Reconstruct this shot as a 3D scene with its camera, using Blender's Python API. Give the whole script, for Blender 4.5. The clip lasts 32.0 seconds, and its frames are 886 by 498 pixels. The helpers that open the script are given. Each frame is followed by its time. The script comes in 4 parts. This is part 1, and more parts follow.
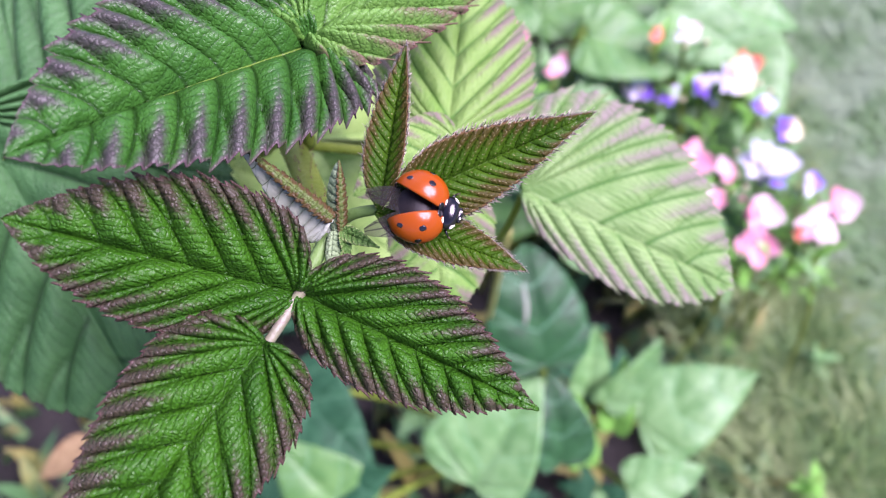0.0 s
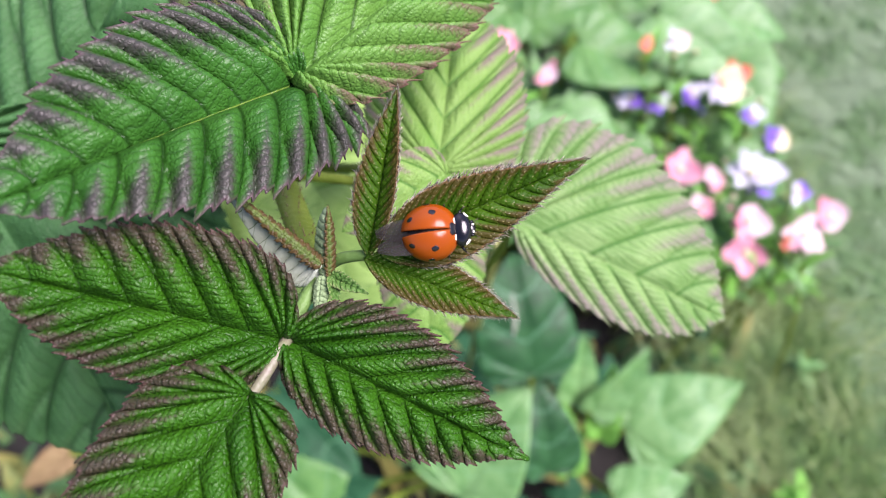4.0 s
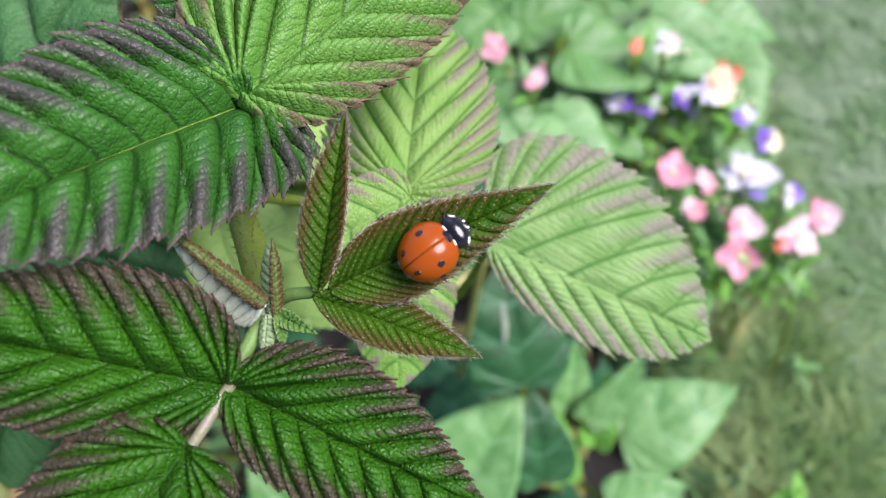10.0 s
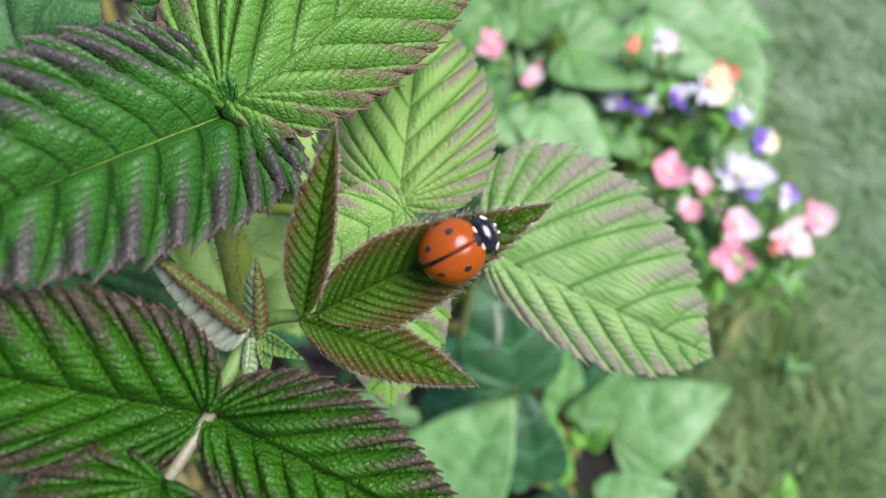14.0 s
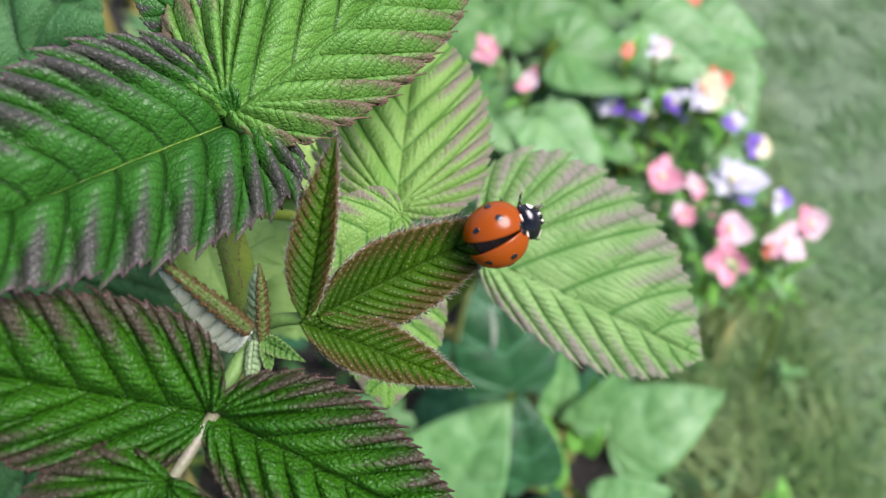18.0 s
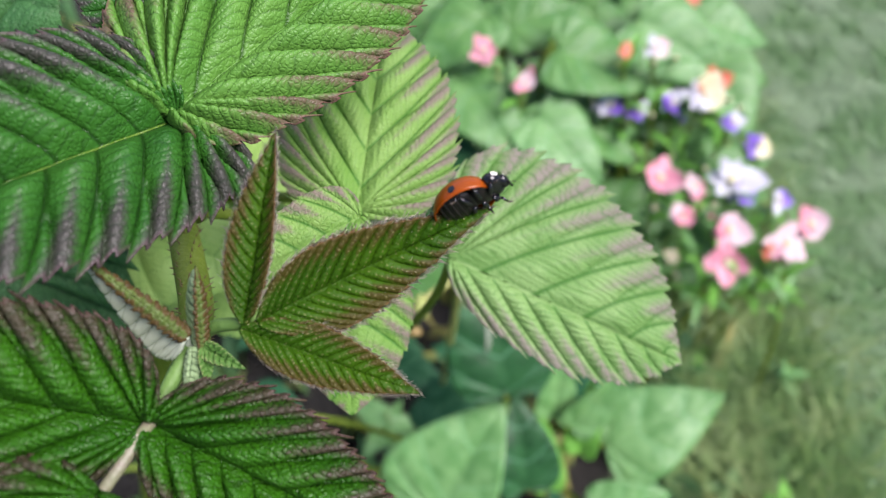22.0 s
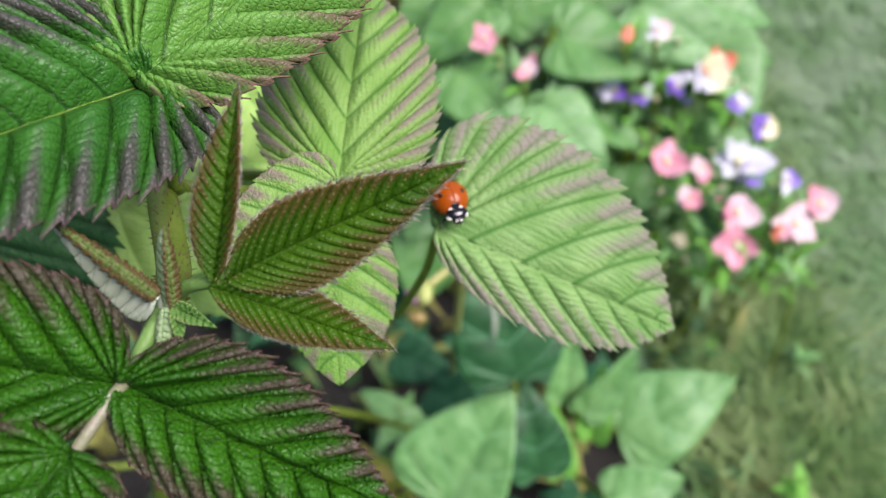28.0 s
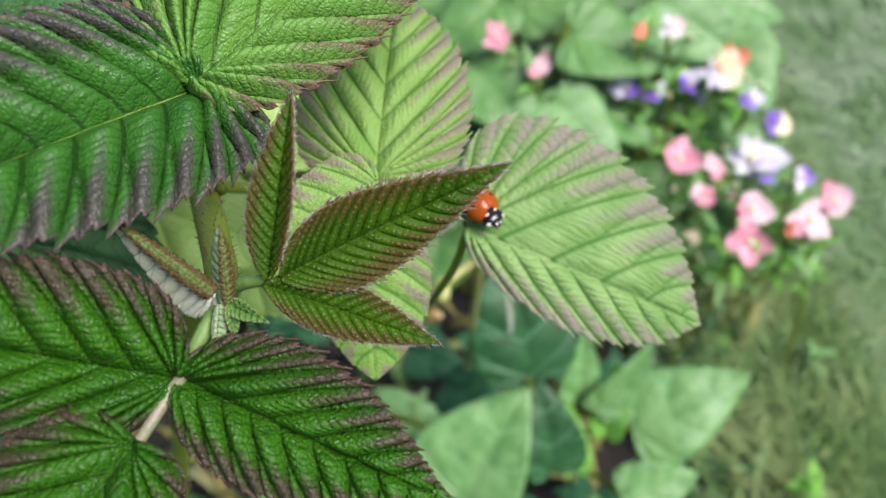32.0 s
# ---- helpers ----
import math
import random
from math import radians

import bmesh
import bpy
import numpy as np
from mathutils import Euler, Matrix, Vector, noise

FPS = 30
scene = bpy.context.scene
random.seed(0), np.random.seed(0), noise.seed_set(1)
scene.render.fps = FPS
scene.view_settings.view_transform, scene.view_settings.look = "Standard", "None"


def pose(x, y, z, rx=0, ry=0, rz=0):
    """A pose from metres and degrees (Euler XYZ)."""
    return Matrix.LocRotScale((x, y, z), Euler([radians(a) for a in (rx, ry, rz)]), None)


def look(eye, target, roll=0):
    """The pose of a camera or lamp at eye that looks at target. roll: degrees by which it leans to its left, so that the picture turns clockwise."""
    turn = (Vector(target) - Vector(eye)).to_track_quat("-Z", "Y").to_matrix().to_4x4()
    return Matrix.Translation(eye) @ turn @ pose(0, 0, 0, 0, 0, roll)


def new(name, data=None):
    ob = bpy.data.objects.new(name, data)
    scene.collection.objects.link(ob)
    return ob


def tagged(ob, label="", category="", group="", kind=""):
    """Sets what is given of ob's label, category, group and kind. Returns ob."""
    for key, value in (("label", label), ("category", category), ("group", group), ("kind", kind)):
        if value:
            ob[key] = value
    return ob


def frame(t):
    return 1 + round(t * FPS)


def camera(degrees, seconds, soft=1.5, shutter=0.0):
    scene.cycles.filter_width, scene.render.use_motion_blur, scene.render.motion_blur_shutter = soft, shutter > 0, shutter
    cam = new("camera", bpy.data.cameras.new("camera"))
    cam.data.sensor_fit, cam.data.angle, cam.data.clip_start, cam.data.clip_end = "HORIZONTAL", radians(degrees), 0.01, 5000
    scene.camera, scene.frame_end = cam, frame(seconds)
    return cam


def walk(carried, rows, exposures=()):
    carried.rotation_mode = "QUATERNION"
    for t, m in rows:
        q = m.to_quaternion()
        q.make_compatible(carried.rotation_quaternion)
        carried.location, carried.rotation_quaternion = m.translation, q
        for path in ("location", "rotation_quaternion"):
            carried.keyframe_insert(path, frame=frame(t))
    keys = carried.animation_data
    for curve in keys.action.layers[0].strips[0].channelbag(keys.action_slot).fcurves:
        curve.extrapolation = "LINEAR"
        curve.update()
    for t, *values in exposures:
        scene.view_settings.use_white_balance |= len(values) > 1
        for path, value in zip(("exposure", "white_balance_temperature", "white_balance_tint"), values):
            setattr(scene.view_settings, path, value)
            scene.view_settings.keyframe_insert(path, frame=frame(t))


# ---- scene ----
cam = camera(62.6, 32.0, soft=1.2)
cam.data.dof.use_dof = True
cam.data.dof.focus_distance = 0.062
cam.data.dof.aperture_fstop = 30.0

# The plan is laid out from the first eye: millimetres to the right, up and ahead.
EYE, TILT = 0.53, -55.0
BASE = pose(0, 0, EYE, 90 + TILT, 0, 0)
ROWS = [
    (0.0, 0.00, 0.00, 0.00, 0.00, -0.00, -0.00),
    (0.5, -0.05, 0.24, 0.75, -0.03, -0.34, 0.03),
    (1.0, 0.04, 0.32, 0.05, 0.04, -0.08, -0.38),
    (1.5, -0.12, 0.32, 0.66, 0.07, -0.26, -0.20),
    (2.0, -0.79, 1.09, 0.56, 0.06, -0.70, 0.20),
    (2.5, -1.19, 3.69, -0.97, -0.09, -0.80, 0.60),
    (4.5, 0.02, 4.04, -1.16, 0.15, -0.95, 0.32),
    (5.0, -0.62, 5.00, -1.48, 0.32, -0.83, 0.16),
    (5.5, -0.63, 6.19, -2.58, 0.01, -0.89, 0.15),
    (6.0, 1.35, 3.77, -2.87, -0.07, -1.17, -0.33),
    (6.5, 1.56, 3.44, -1.20, 0.38, -0.99, -0.39),
    (7.0, 1.30, 4.90, -2.04, 0.63, -0.90, -0.61),
    (7.5, 0.63, 5.44, -2.39, 0.36, -0.94, -0.27),
    (8.0, 1.59, 5.30, -4.28, 0.07, -1.20, -0.03),
    (8.5, 3.17, 6.23, -4.97, 0.01, -1.37, -0.17),
    (9.0, 3.63, 5.66, -4.75, -0.00, -1.27, -0.20),
    (9.5, 3.59, 5.34, -4.79, 0.45, -1.06, -0.56),
    (10.0, 3.03, 6.42, -5.68, 0.21, -1.23, -0.29),
    (10.5, 2.89, 6.09, -5.74, -0.06, -1.14, -0.18),
    (11.0, 2.11, 5.85, -4.79, 0.04, -1.57, -0.04),
    (11.5, 1.20, 6.58, -4.33, 0.13, -1.49, -0.05),
    (12.0, 1.52, 6.48, -5.53, 0.12, -1.25, -0.25),
    (12.5, 2.13, 7.17, -6.35, -0.17, -1.74, 0.52),
    (13.0, 2.16, 6.81, -5.94, 0.04, -1.90, 0.29),
    (13.5, 2.01, 8.06, -7.31, -0.12, -1.71, 0.31),
    (14.0, 3.01, 8.51, -8.82, -0.29, -1.73, 0.37),
    (14.5, 3.44, 7.37, -8.48, -0.20, -1.56, 0.16),
    (16.5, 3.19, 7.05, -6.47, 0.10, -1.61, -0.10),
    (17.0, 2.69, 7.00, -6.60, -0.07, -1.92, 0.39),
    (17.5, 2.60, 8.25, -6.79, 0.06, -2.28, 0.29),
    (18.0, 2.83, 8.54, -7.07, 0.06, -2.10, 0.37),
    (18.5, 4.14, 8.32, -7.05, 0.13, -1.97, 0.26),
    (19.0, 5.57, 7.30, -7.14, 0.16, -1.94, 0.14),
    (19.5, 4.64, 7.68, -6.57, 0.34, -2.06, 0.21),
    (20.0, 5.69, 7.84, -7.23, 0.17, -1.92, 0.05),
    (20.5, 6.17, 7.39, -6.96, 0.36, -1.83, -0.23),
    (21.0, 6.90, 6.72, -7.72, 0.47, -1.74, -0.28),
    (21.5, 6.78, 8.29, -8.51, 0.18, -1.68, 0.32),
    (22.0, 7.15, 8.61, -9.21, 0.19, -1.75, 0.24),
    (22.5, 7.39, 8.74, -8.61, 0.24, -2.11, -0.09),
    (23.0, 7.46, 7.54, -7.34, 0.43, -2.05, -0.44),
    (23.5, 7.45, 6.70, -5.96, 0.55, -2.15, -0.42),
    (24.0, 6.37, 7.45, -4.92, 0.62, -2.24, -0.47),
    (24.5, 7.03, 7.56, -5.07, 0.64, -2.29, -0.56),
    (25.0, 6.92, 7.45, -6.25, 0.69, -2.21, -0.84),
    (25.5, 7.40, 7.72, -6.46, 0.56, -2.24, -0.73),
    (27.5, 8.90, 6.28, -7.90, 0.37, -1.67, -1.32),
    (28.0, 10.17, 5.46, -9.62, -0.11, -0.82, -1.38),
    (28.5, 10.97, 4.66, -11.10, -0.53, -0.62, -1.75),
    (29.0, 11.74, 4.18, -10.83, -0.64, -0.13, -2.18),
    (29.5, 10.07, 4.36, -9.42, -0.52, -0.25, -1.98),
    (30.0, 8.12, 6.22, -9.31, -0.50, -0.56, -1.66),
    (30.5, 8.55, 6.13, -9.10, -0.43, -0.43, -1.58),
    (31.0, 9.35, 5.50, -9.04, -0.30, -0.23, -1.87),
    (31.5, 8.35, 5.91, -8.25, -0.24, 0.01, -1.74),
    (32.0, 7.49, 5.60, -7.75, -0.30, -0.12, -1.55),
]
walk(cam, [(t, BASE @ pose(x / 1000, y / 1000, z / 1000, rx, ry, rz)) for t, x, y, z, rx, ry, rz in ROWS],
     exposures=[(0, 1.52, 5750, 60), (2.5, 1.47, 6250, 42), (4.5, 1.33, 6100, 38), (7, 1.28, 6100, 36), (10, 1.18, 6050, 31), (14, 1.08, 6050, 28), (25, 1.03, 6200, 26), (32, 1.03, 6300, 26)])

# ---- light ----
world = bpy.data.worlds.new("sky")
scene.world = world
world.use_nodes = True
sky = world.node_tree.nodes.new("ShaderNodeTexSky")
sky.sky_type, sky.sun_disc = "NISHITA", False
sky.sun_elevation, sky.sun_rotation = radians(60), radians(-20)
background = world.node_tree.nodes["Background"]
background.inputs["Strength"].default_value = 0.082
world.node_tree.links.new(sky.outputs["Color"], background.inputs["Color"])
sun = new("sun", bpy.data.lights.new("sun", "SUN"))
sun.data.energy, sun.data.angle, sun.data.color = 4.9, radians(38), (1.0, 0.95, 0.86)
sun.matrix_basis = look(BASE.to_3x3() @ Vector((0.5, 0.32, 0.82)), (0, 0, 0))


# ---- building helpers ----
def P(x, y, d):
    """A place in the world from the plan: millimetres right, up and ahead of the first eye."""
    return BASE @ Vector((x / 1000, y / 1000, -d / 1000))


def way(x, y, z):
    """A direction in the world from the plan: right, up, towards the eye."""
    return (BASE.to_3x3() @ Vector((x, y, z))).normalized()


def frame_of(origin, ahead, up):
    """A pose with its x axis ahead and its z axis close to up."""
    x = Vector(ahead).normalized()
    y = Vector(up).cross(x).normalized()
    z = x.cross(y)
    m = Matrix((x, y, z)).transposed().to_4x4()
    m.translation = origin
    return m


PLACE = {}


def mesh_of(bm, name, material, smooth=True):
    data = bpy.data.meshes.new(name)
    bm.to_mesh(data)
    bm.free()
    for polygon in data.polygons:
        polygon.use_smooth = smooth
    for m in material if isinstance(material, (list, tuple)) else (material,):
        data.materials.append(m)
    return data


def put(name, data, parent, m=None):
    """Links data under parent, or at top level, at the world pose m."""
    ob = new(name, data)
    m = m or Matrix()
    PLACE[ob] = m
    if parent:
        ob.parent = parent
        ob.matrix_basis = PLACE[parent].inverted() @ m
    else:
        ob.matrix_basis = m
    return ob


def part(name, bm, material, parent, label="", m=None, smooth=True):
    ob = put(name, mesh_of(bm, name, material, smooth), parent, m)
    if label:
        tagged(ob, label)
    return ob


def thing(name, m, label, category, group="", kind=""):
    return tagged(put(name, None, None, m), label, category, group, kind)


def tube(bm, points, radii, sides=10, caps=True):
    """A round stem through the given places."""
    points = [Vector(p) for p in points]
    rings, side = [], None
    for i, p in enumerate(points):
        along = (points[min(i + 1, len(points) - 1)] - points[max(i - 1, 0)]).normalized()
        if side is None:
            side = along.orthogonal().normalized()
        side = (side - along * side.dot(along)).normalized()
        other = along.cross(side)
        r = radii[i] if isinstance(radii, (list, tuple)) else radii
        rings.append([bm.verts.new(p + r * (math.cos(a) * side + math.sin(a) * other)) for a in [2 * math.pi * k / sides for k in range(sides)]])
    for a, b in zip(rings, rings[1:]):
        for k in range(sides):
            bm.faces.new((a[k], a[(k + 1) % sides], b[(k + 1) % sides], b[k]))
    if caps:
        bm.faces.new(rings[0][::-1])
        bm.faces.new(rings[-1])


def smooth_line(points, steps=8):
    """A rounded line through the points (Catmull-Rom)."""
    pts = [Vector(p) for p in points]
    pts = [2 * pts[0] - pts[1]] + pts + [2 * pts[-1] - pts[-2]]
    out = []
    for i in range(1, len(pts) - 2):
        a, b, c, d = pts[i - 1:i + 3]
        for k in range(steps):
            t = k / steps
            out.append(0.5 * (2 * b + (c - a) * t + (2 * a - 5 * b + 4 * c - d) * t * t + (3 * b - a - 3 * c + d) * t ** 3))
    return out + [pts[-2]]


# ---- materials ----
def nodes_of(name):
    m = bpy.data.materials.new(name)
    m.use_nodes = True
    t = m.node_tree
    return m, t, t.nodes["Principled BSDF"]


def node(tree, kind, links=(), **values):
    n = tree.nodes.new(kind)
    for key, value in values.items():
        if key in n.inputs:
            n.inputs[key].default_value = value
    for key, source in links:
        tree.links.new(source, n.inputs[key])
    return n


def maths(tree, operation, a, b=0.0, c=0.0, clamp=False):
    n = tree.nodes.new("ShaderNodeMath")
    n.operation, n.use_clamp = operation, clamp
    for i, v in enumerate((a, b, c)):
        if isinstance(v, (int, float)):
            n.inputs[i].default_value = v
        else:
            tree.links.new(v, n.inputs[i])
    return n.outputs[0]


def blend(tree, factor, a, b):
    n = tree.nodes.new("ShaderNodeMix")
    n.data_type = "RGBA"
    for i, v in ((0, factor), (6, a), (7, b)):
        if isinstance(v, (int, float)):
            n.inputs[i].default_value = v
        elif isinstance(v, tuple):
            n.inputs[i].default_value = (*v, 1)
        else:
            tree.links.new(v, n.inputs[i])
    return n.outputs[2]


def ramp(tree, value, low, high):
    n = tree.nodes.new("ShaderNodeMapRange")
    n.interpolation_type = "SMOOTHSTEP"
    tree.links.new(value, n.inputs[0])
    n.inputs[1].default_value, n.inputs[2].default_value = low, high
    return n.outputs[0]


def leaf_material(name, green, pale, tint, tint_reach, vein, rough=0.5, glow=0.2, bump=0.6, tint_most=0.85, rib_colour=None, rib_share=0.7, rung=0.35, gloss=0.24, stripe=0.5, dots=0.0, groove=0.75, soft=0.4, line_width=0.1,
                  groove_shade=None, cell=2200.0, rim=None, branch=0.5):
    """A leaf's skin: green along the veins, tinted on the crests between them and towards the margin, with rungs from
    vein to vein and a net of fine cells. On the bramble leaves dark vein tones put the shade of the grooves into the
    colour.
    """
    m, t, skin = nodes_of(name)
    grid = node(t, "ShaderNodeUVMap")
    grid.uv_map = "grid"
    half = node(t, "ShaderNodeUVMap")
    half.uv_map = "half"
    xy = node(t, "ShaderNodeSeparateXYZ", [(0, grid.outputs[0])])
    qs = node(t, "ShaderNodeSeparateXYZ", [(0, half.outputs[0])])
    q = qs.outputs[0]
    f = maths(t, "FRACT", xy.outputs[0])
    ridge = maths(t, "SUBTRACT", 1.0, maths(t, "MULTIPLY", maths(t, "ABSOLUTE", maths(t, "SUBTRACT", f, 0.5)), 2.0))
    coords = node(t, "ShaderNodeTexCoord")
    fine = node(t, "ShaderNodeTexNoise", [("Vector", coords.outputs["Object"])], Scale=1400.0, Detail=3.0)
    broad = node(t, "ShaderNodeTexNoise", [("Vector", coords.outputs["Object"])], Scale=170.0, Detail=3.0)
    # rungs lie at the whole numbers along each vein
    step = maths(t, "FRACT", maths(t, "ADD", xy.outputs[1], maths(t, "MULTIPLY", maths(t, "SUBTRACT", fine.outputs[0], 0.5), 0.35)))
    bar = maths(t, "SUBTRACT", 1.0, maths(t, "MULTIPLY", maths(t, "ABSOLUTE", maths(t, "SUBTRACT", step, 0.5)), 2.0))
    bent = node(t, "ShaderNodeVectorMath", [(0, fine.outputs["Color"]), (2, coords.outputs["Object"])])
    bent.operation = "MULTIPLY_ADD"
    bent.inputs[1].default_value = (0.0003, 0.0003, 0.0003)
    net = node(t, "ShaderNodeTexVoronoi", [("Vector", bent.outputs[0])], Scale=cell)
    net.feature = "DISTANCE_TO_EDGE"
    cells = ramp(t, net.outputs["Distance"], 0.0, 0.3)
    base = blend(t, ramp(t, broad.outputs[0], 0.35, 0.65), green, pale)
    reach = maths(t, "ADD", q, maths(t, "MULTIPLY", maths(t, "SUBTRACT", broad.outputs[0], 0.5), 0.6))
    reach = maths(t, "ADD", reach, maths(t, "MULTIPLY", maths(t, "SUBTRACT", ridge, 0.6), stripe))
    reach = maths(t, "ADD", reach, maths(t, "MULTIPLY", maths(t, "SUBTRACT", cells, 0.5), 0.12))
    amount = maths(t, "MULTIPLY", ramp(t, reach, tint_reach, tint_reach + soft), tint_most)
    colour = blend(t, amount, base, tint)
    # rung and net lines; a dark tone here paints shade into the hollows
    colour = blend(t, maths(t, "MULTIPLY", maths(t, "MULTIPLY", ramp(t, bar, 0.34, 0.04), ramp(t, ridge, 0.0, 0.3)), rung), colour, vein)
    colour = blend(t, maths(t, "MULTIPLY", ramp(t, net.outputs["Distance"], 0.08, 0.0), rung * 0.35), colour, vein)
    # the vein line, whose dark tone stands for shade in its groove
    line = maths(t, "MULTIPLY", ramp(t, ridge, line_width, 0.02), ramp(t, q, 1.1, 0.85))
    colour = blend(t, maths(t, "MULTIPLY", line, groove), colour, groove_shade or vein)
    # the side branch of each vein, towards the stalk, with the same painted groove tone
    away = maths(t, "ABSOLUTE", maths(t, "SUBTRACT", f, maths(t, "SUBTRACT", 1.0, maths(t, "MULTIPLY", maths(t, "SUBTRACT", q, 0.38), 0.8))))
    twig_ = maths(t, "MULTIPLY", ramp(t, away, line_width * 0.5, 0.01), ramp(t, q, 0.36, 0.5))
    colour = blend(t, maths(t, "MULTIPLY", twig_, groove * branch), colour, groove_shade or vein)
    rib = ramp(t, q, 0.022, 0.006)
    colour = blend(t, maths(t, "MULTIPLY", rib, rib_share), colour, rib_colour or pale)
    if rim:
        colour = blend(t, maths(t, "MULTIPLY", ramp(t, q, 0.955, 1.0), 0.75), colour, rim)
    if dots:
        # pale hair bases in rows along the crests
        pore = maths(t, "ABSOLUTE", maths(t, "SUBTRACT", maths(t, "FRACT", maths(t, "MULTIPLY", xy.outputs[1], 1.0)), 0.5))
        near = maths(t, "ADD", maths(t, "MULTIPLY", pore, 0.6), maths(t, "SUBTRACT", 1.0, ridge))
        colour = blend(t, maths(t, "MULTIPLY", ramp(t, near, 0.13, 0.04), dots), colour, (0.3, 0.28, 0.12))
    t.links.new(colour, skin.inputs["Base Color"])
    skin.inputs["Roughness"].default_value = rough
    skin.inputs["Specular IOR Level"].default_value = gloss
    height = maths(t, "ADD", maths(t, "ADD", maths(t, "MULTIPLY", ramp(t, bar, 0.0, 0.4), rung * 0.4), maths(t, "MULTIPLY", cells, 0.6)), maths(t, "ADD", maths(t, "MULTIPLY", fine.outputs[0], 0.25), maths(t, "MULTIPLY", ramp(t, ridge, 0.0, 0.12), 0.35)))
    relief = node(t, "ShaderNodeBump", [("Height", height)], Strength=bump, Distance=0.0003)
    t.links.new(relief.outputs[0], skin.inputs["Normal"])
    through_light = node(t, "ShaderNodeBsdfTranslucent", [("Color", colour), ("Normal", relief.outputs[0])])
    both = node(t, "ShaderNodeMixShader", [(1, skin.outputs[0]), (2, through_light.outputs[0])], Fac=glow)
    t.links.new(both.outputs[0], t.nodes["Material Output"].inputs[0])
    return m


def plain_material(name, colour, colour2, scale, rough=0.5, metal=0.0, bump=0.2, depth=0.0004, coat=0.0, glow=0.0, spec=0.5):
    """Two tones in patches with a fine relief."""
    m, t, skin = nodes_of(name)
    coords = node(t, "ShaderNodeTexCoord")
    big = node(t, "ShaderNodeTexNoise", [("Vector", coords.outputs["Object"])], Scale=scale, Detail=4.0)
    fine = node(t, "ShaderNodeTexNoise", [("Vector", coords.outputs["Object"])], Scale=scale * 7, Detail=3.0)
    mixed = blend(t, ramp(t, maths(t, "ADD", maths(t, "MULTIPLY", big.outputs[0], 0.75), maths(t, "MULTIPLY", fine.outputs[0], 0.25)), 0.35, 0.65), colour, colour2)
    t.links.new(mixed, skin.inputs["Base Color"])
    skin.inputs["Roughness"].default_value, skin.inputs["Metallic"].default_value = rough, metal
    skin.inputs["Coat Weight"].default_value = coat
    skin.inputs["Specular IOR Level"].default_value = spec
    relief = node(t, "ShaderNodeBump", [("Height", fine.outputs[0])], Strength=bump, Distance=depth)
    t.links.new(relief.outputs[0], skin.inputs["Normal"])
    if glow:
        thin = node(t, "ShaderNodeBsdfTranslucent", [("Color", mixed)])
        both = node(t, "ShaderNodeMixShader", [(1, skin.outputs[0]), (2, thin.outputs[0])], Fac=glow)
        t.links.new(both.outputs[0], t.nodes["Material Output"].inputs[0])
    return m


# the bramble leaves' dark vein tones hold painted groove shade
LEAF_DARK = leaf_material("bramble leaf, dark", (0.012, 0.07, 0.001), (0.0205, 0.098, 0.0024), (0.041, 0.0215, 0.0205), 0.54, (0.004, 0.018, 0.001), rough=0.42, bump=0.58, rib_share=0.4, gloss=0.24, glow=0.12, soft=0.42, rung=0.48, groove=0.7, line_width=0.2, groove_shade=(0.006, 0.036, 0.001), rim=(0.07, 0.036, 0.032), stripe=0.5)
LEAF_TOP = leaf_material("bramble leaf, tinted", (0.015, 0.079, 0.008), (0.024, 0.108, 0.011), (0.04, 0.027, 0.034), 0.48, (0.005, 0.02, 0.004), rough=0.4, bump=0.35, gloss=0.22, rib_colour=(0.12, 0.2, 0.024), rib_share=0.7, stripe=0.85, soft=0.55, glow=0.12, rung=0.4, groove=0.9, line_width=0.24, groove_shade=(0.005, 0.03, 0.002), rim=(0.07, 0.042, 0.048))
# yellower green, lightened as well to put this leaflet's sunlight into its colour
LEAF_MID = leaf_material("bramble leaf, lightened for sunlight", (0.06, 0.18, 0.022), (0.09, 0.225, 0.034), (0.105, 0.052, 0.048), 0.66, (0.012, 0.05, 0.004), rough=0.45, bump=0.36, rib_share=0.4, soft=0.45, gloss=0.25, rung=0.42, groove=0.8, line_width=0.22, rim=(0.13, 0.065, 0.055), stripe=0.6)
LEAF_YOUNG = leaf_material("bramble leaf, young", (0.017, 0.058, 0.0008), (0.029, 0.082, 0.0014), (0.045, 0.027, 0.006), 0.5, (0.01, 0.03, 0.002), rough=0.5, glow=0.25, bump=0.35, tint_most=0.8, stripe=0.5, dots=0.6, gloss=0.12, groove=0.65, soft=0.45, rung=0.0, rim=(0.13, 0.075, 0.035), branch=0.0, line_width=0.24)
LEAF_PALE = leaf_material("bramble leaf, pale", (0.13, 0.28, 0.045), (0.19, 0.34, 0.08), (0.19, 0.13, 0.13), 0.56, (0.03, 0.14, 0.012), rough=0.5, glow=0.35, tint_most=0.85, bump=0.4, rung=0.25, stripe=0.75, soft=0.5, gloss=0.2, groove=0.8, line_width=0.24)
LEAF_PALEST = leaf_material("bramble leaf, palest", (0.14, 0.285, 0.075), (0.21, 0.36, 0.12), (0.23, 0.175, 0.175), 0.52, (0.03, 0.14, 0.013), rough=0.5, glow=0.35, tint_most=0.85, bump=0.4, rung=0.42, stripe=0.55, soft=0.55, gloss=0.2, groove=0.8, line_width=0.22)
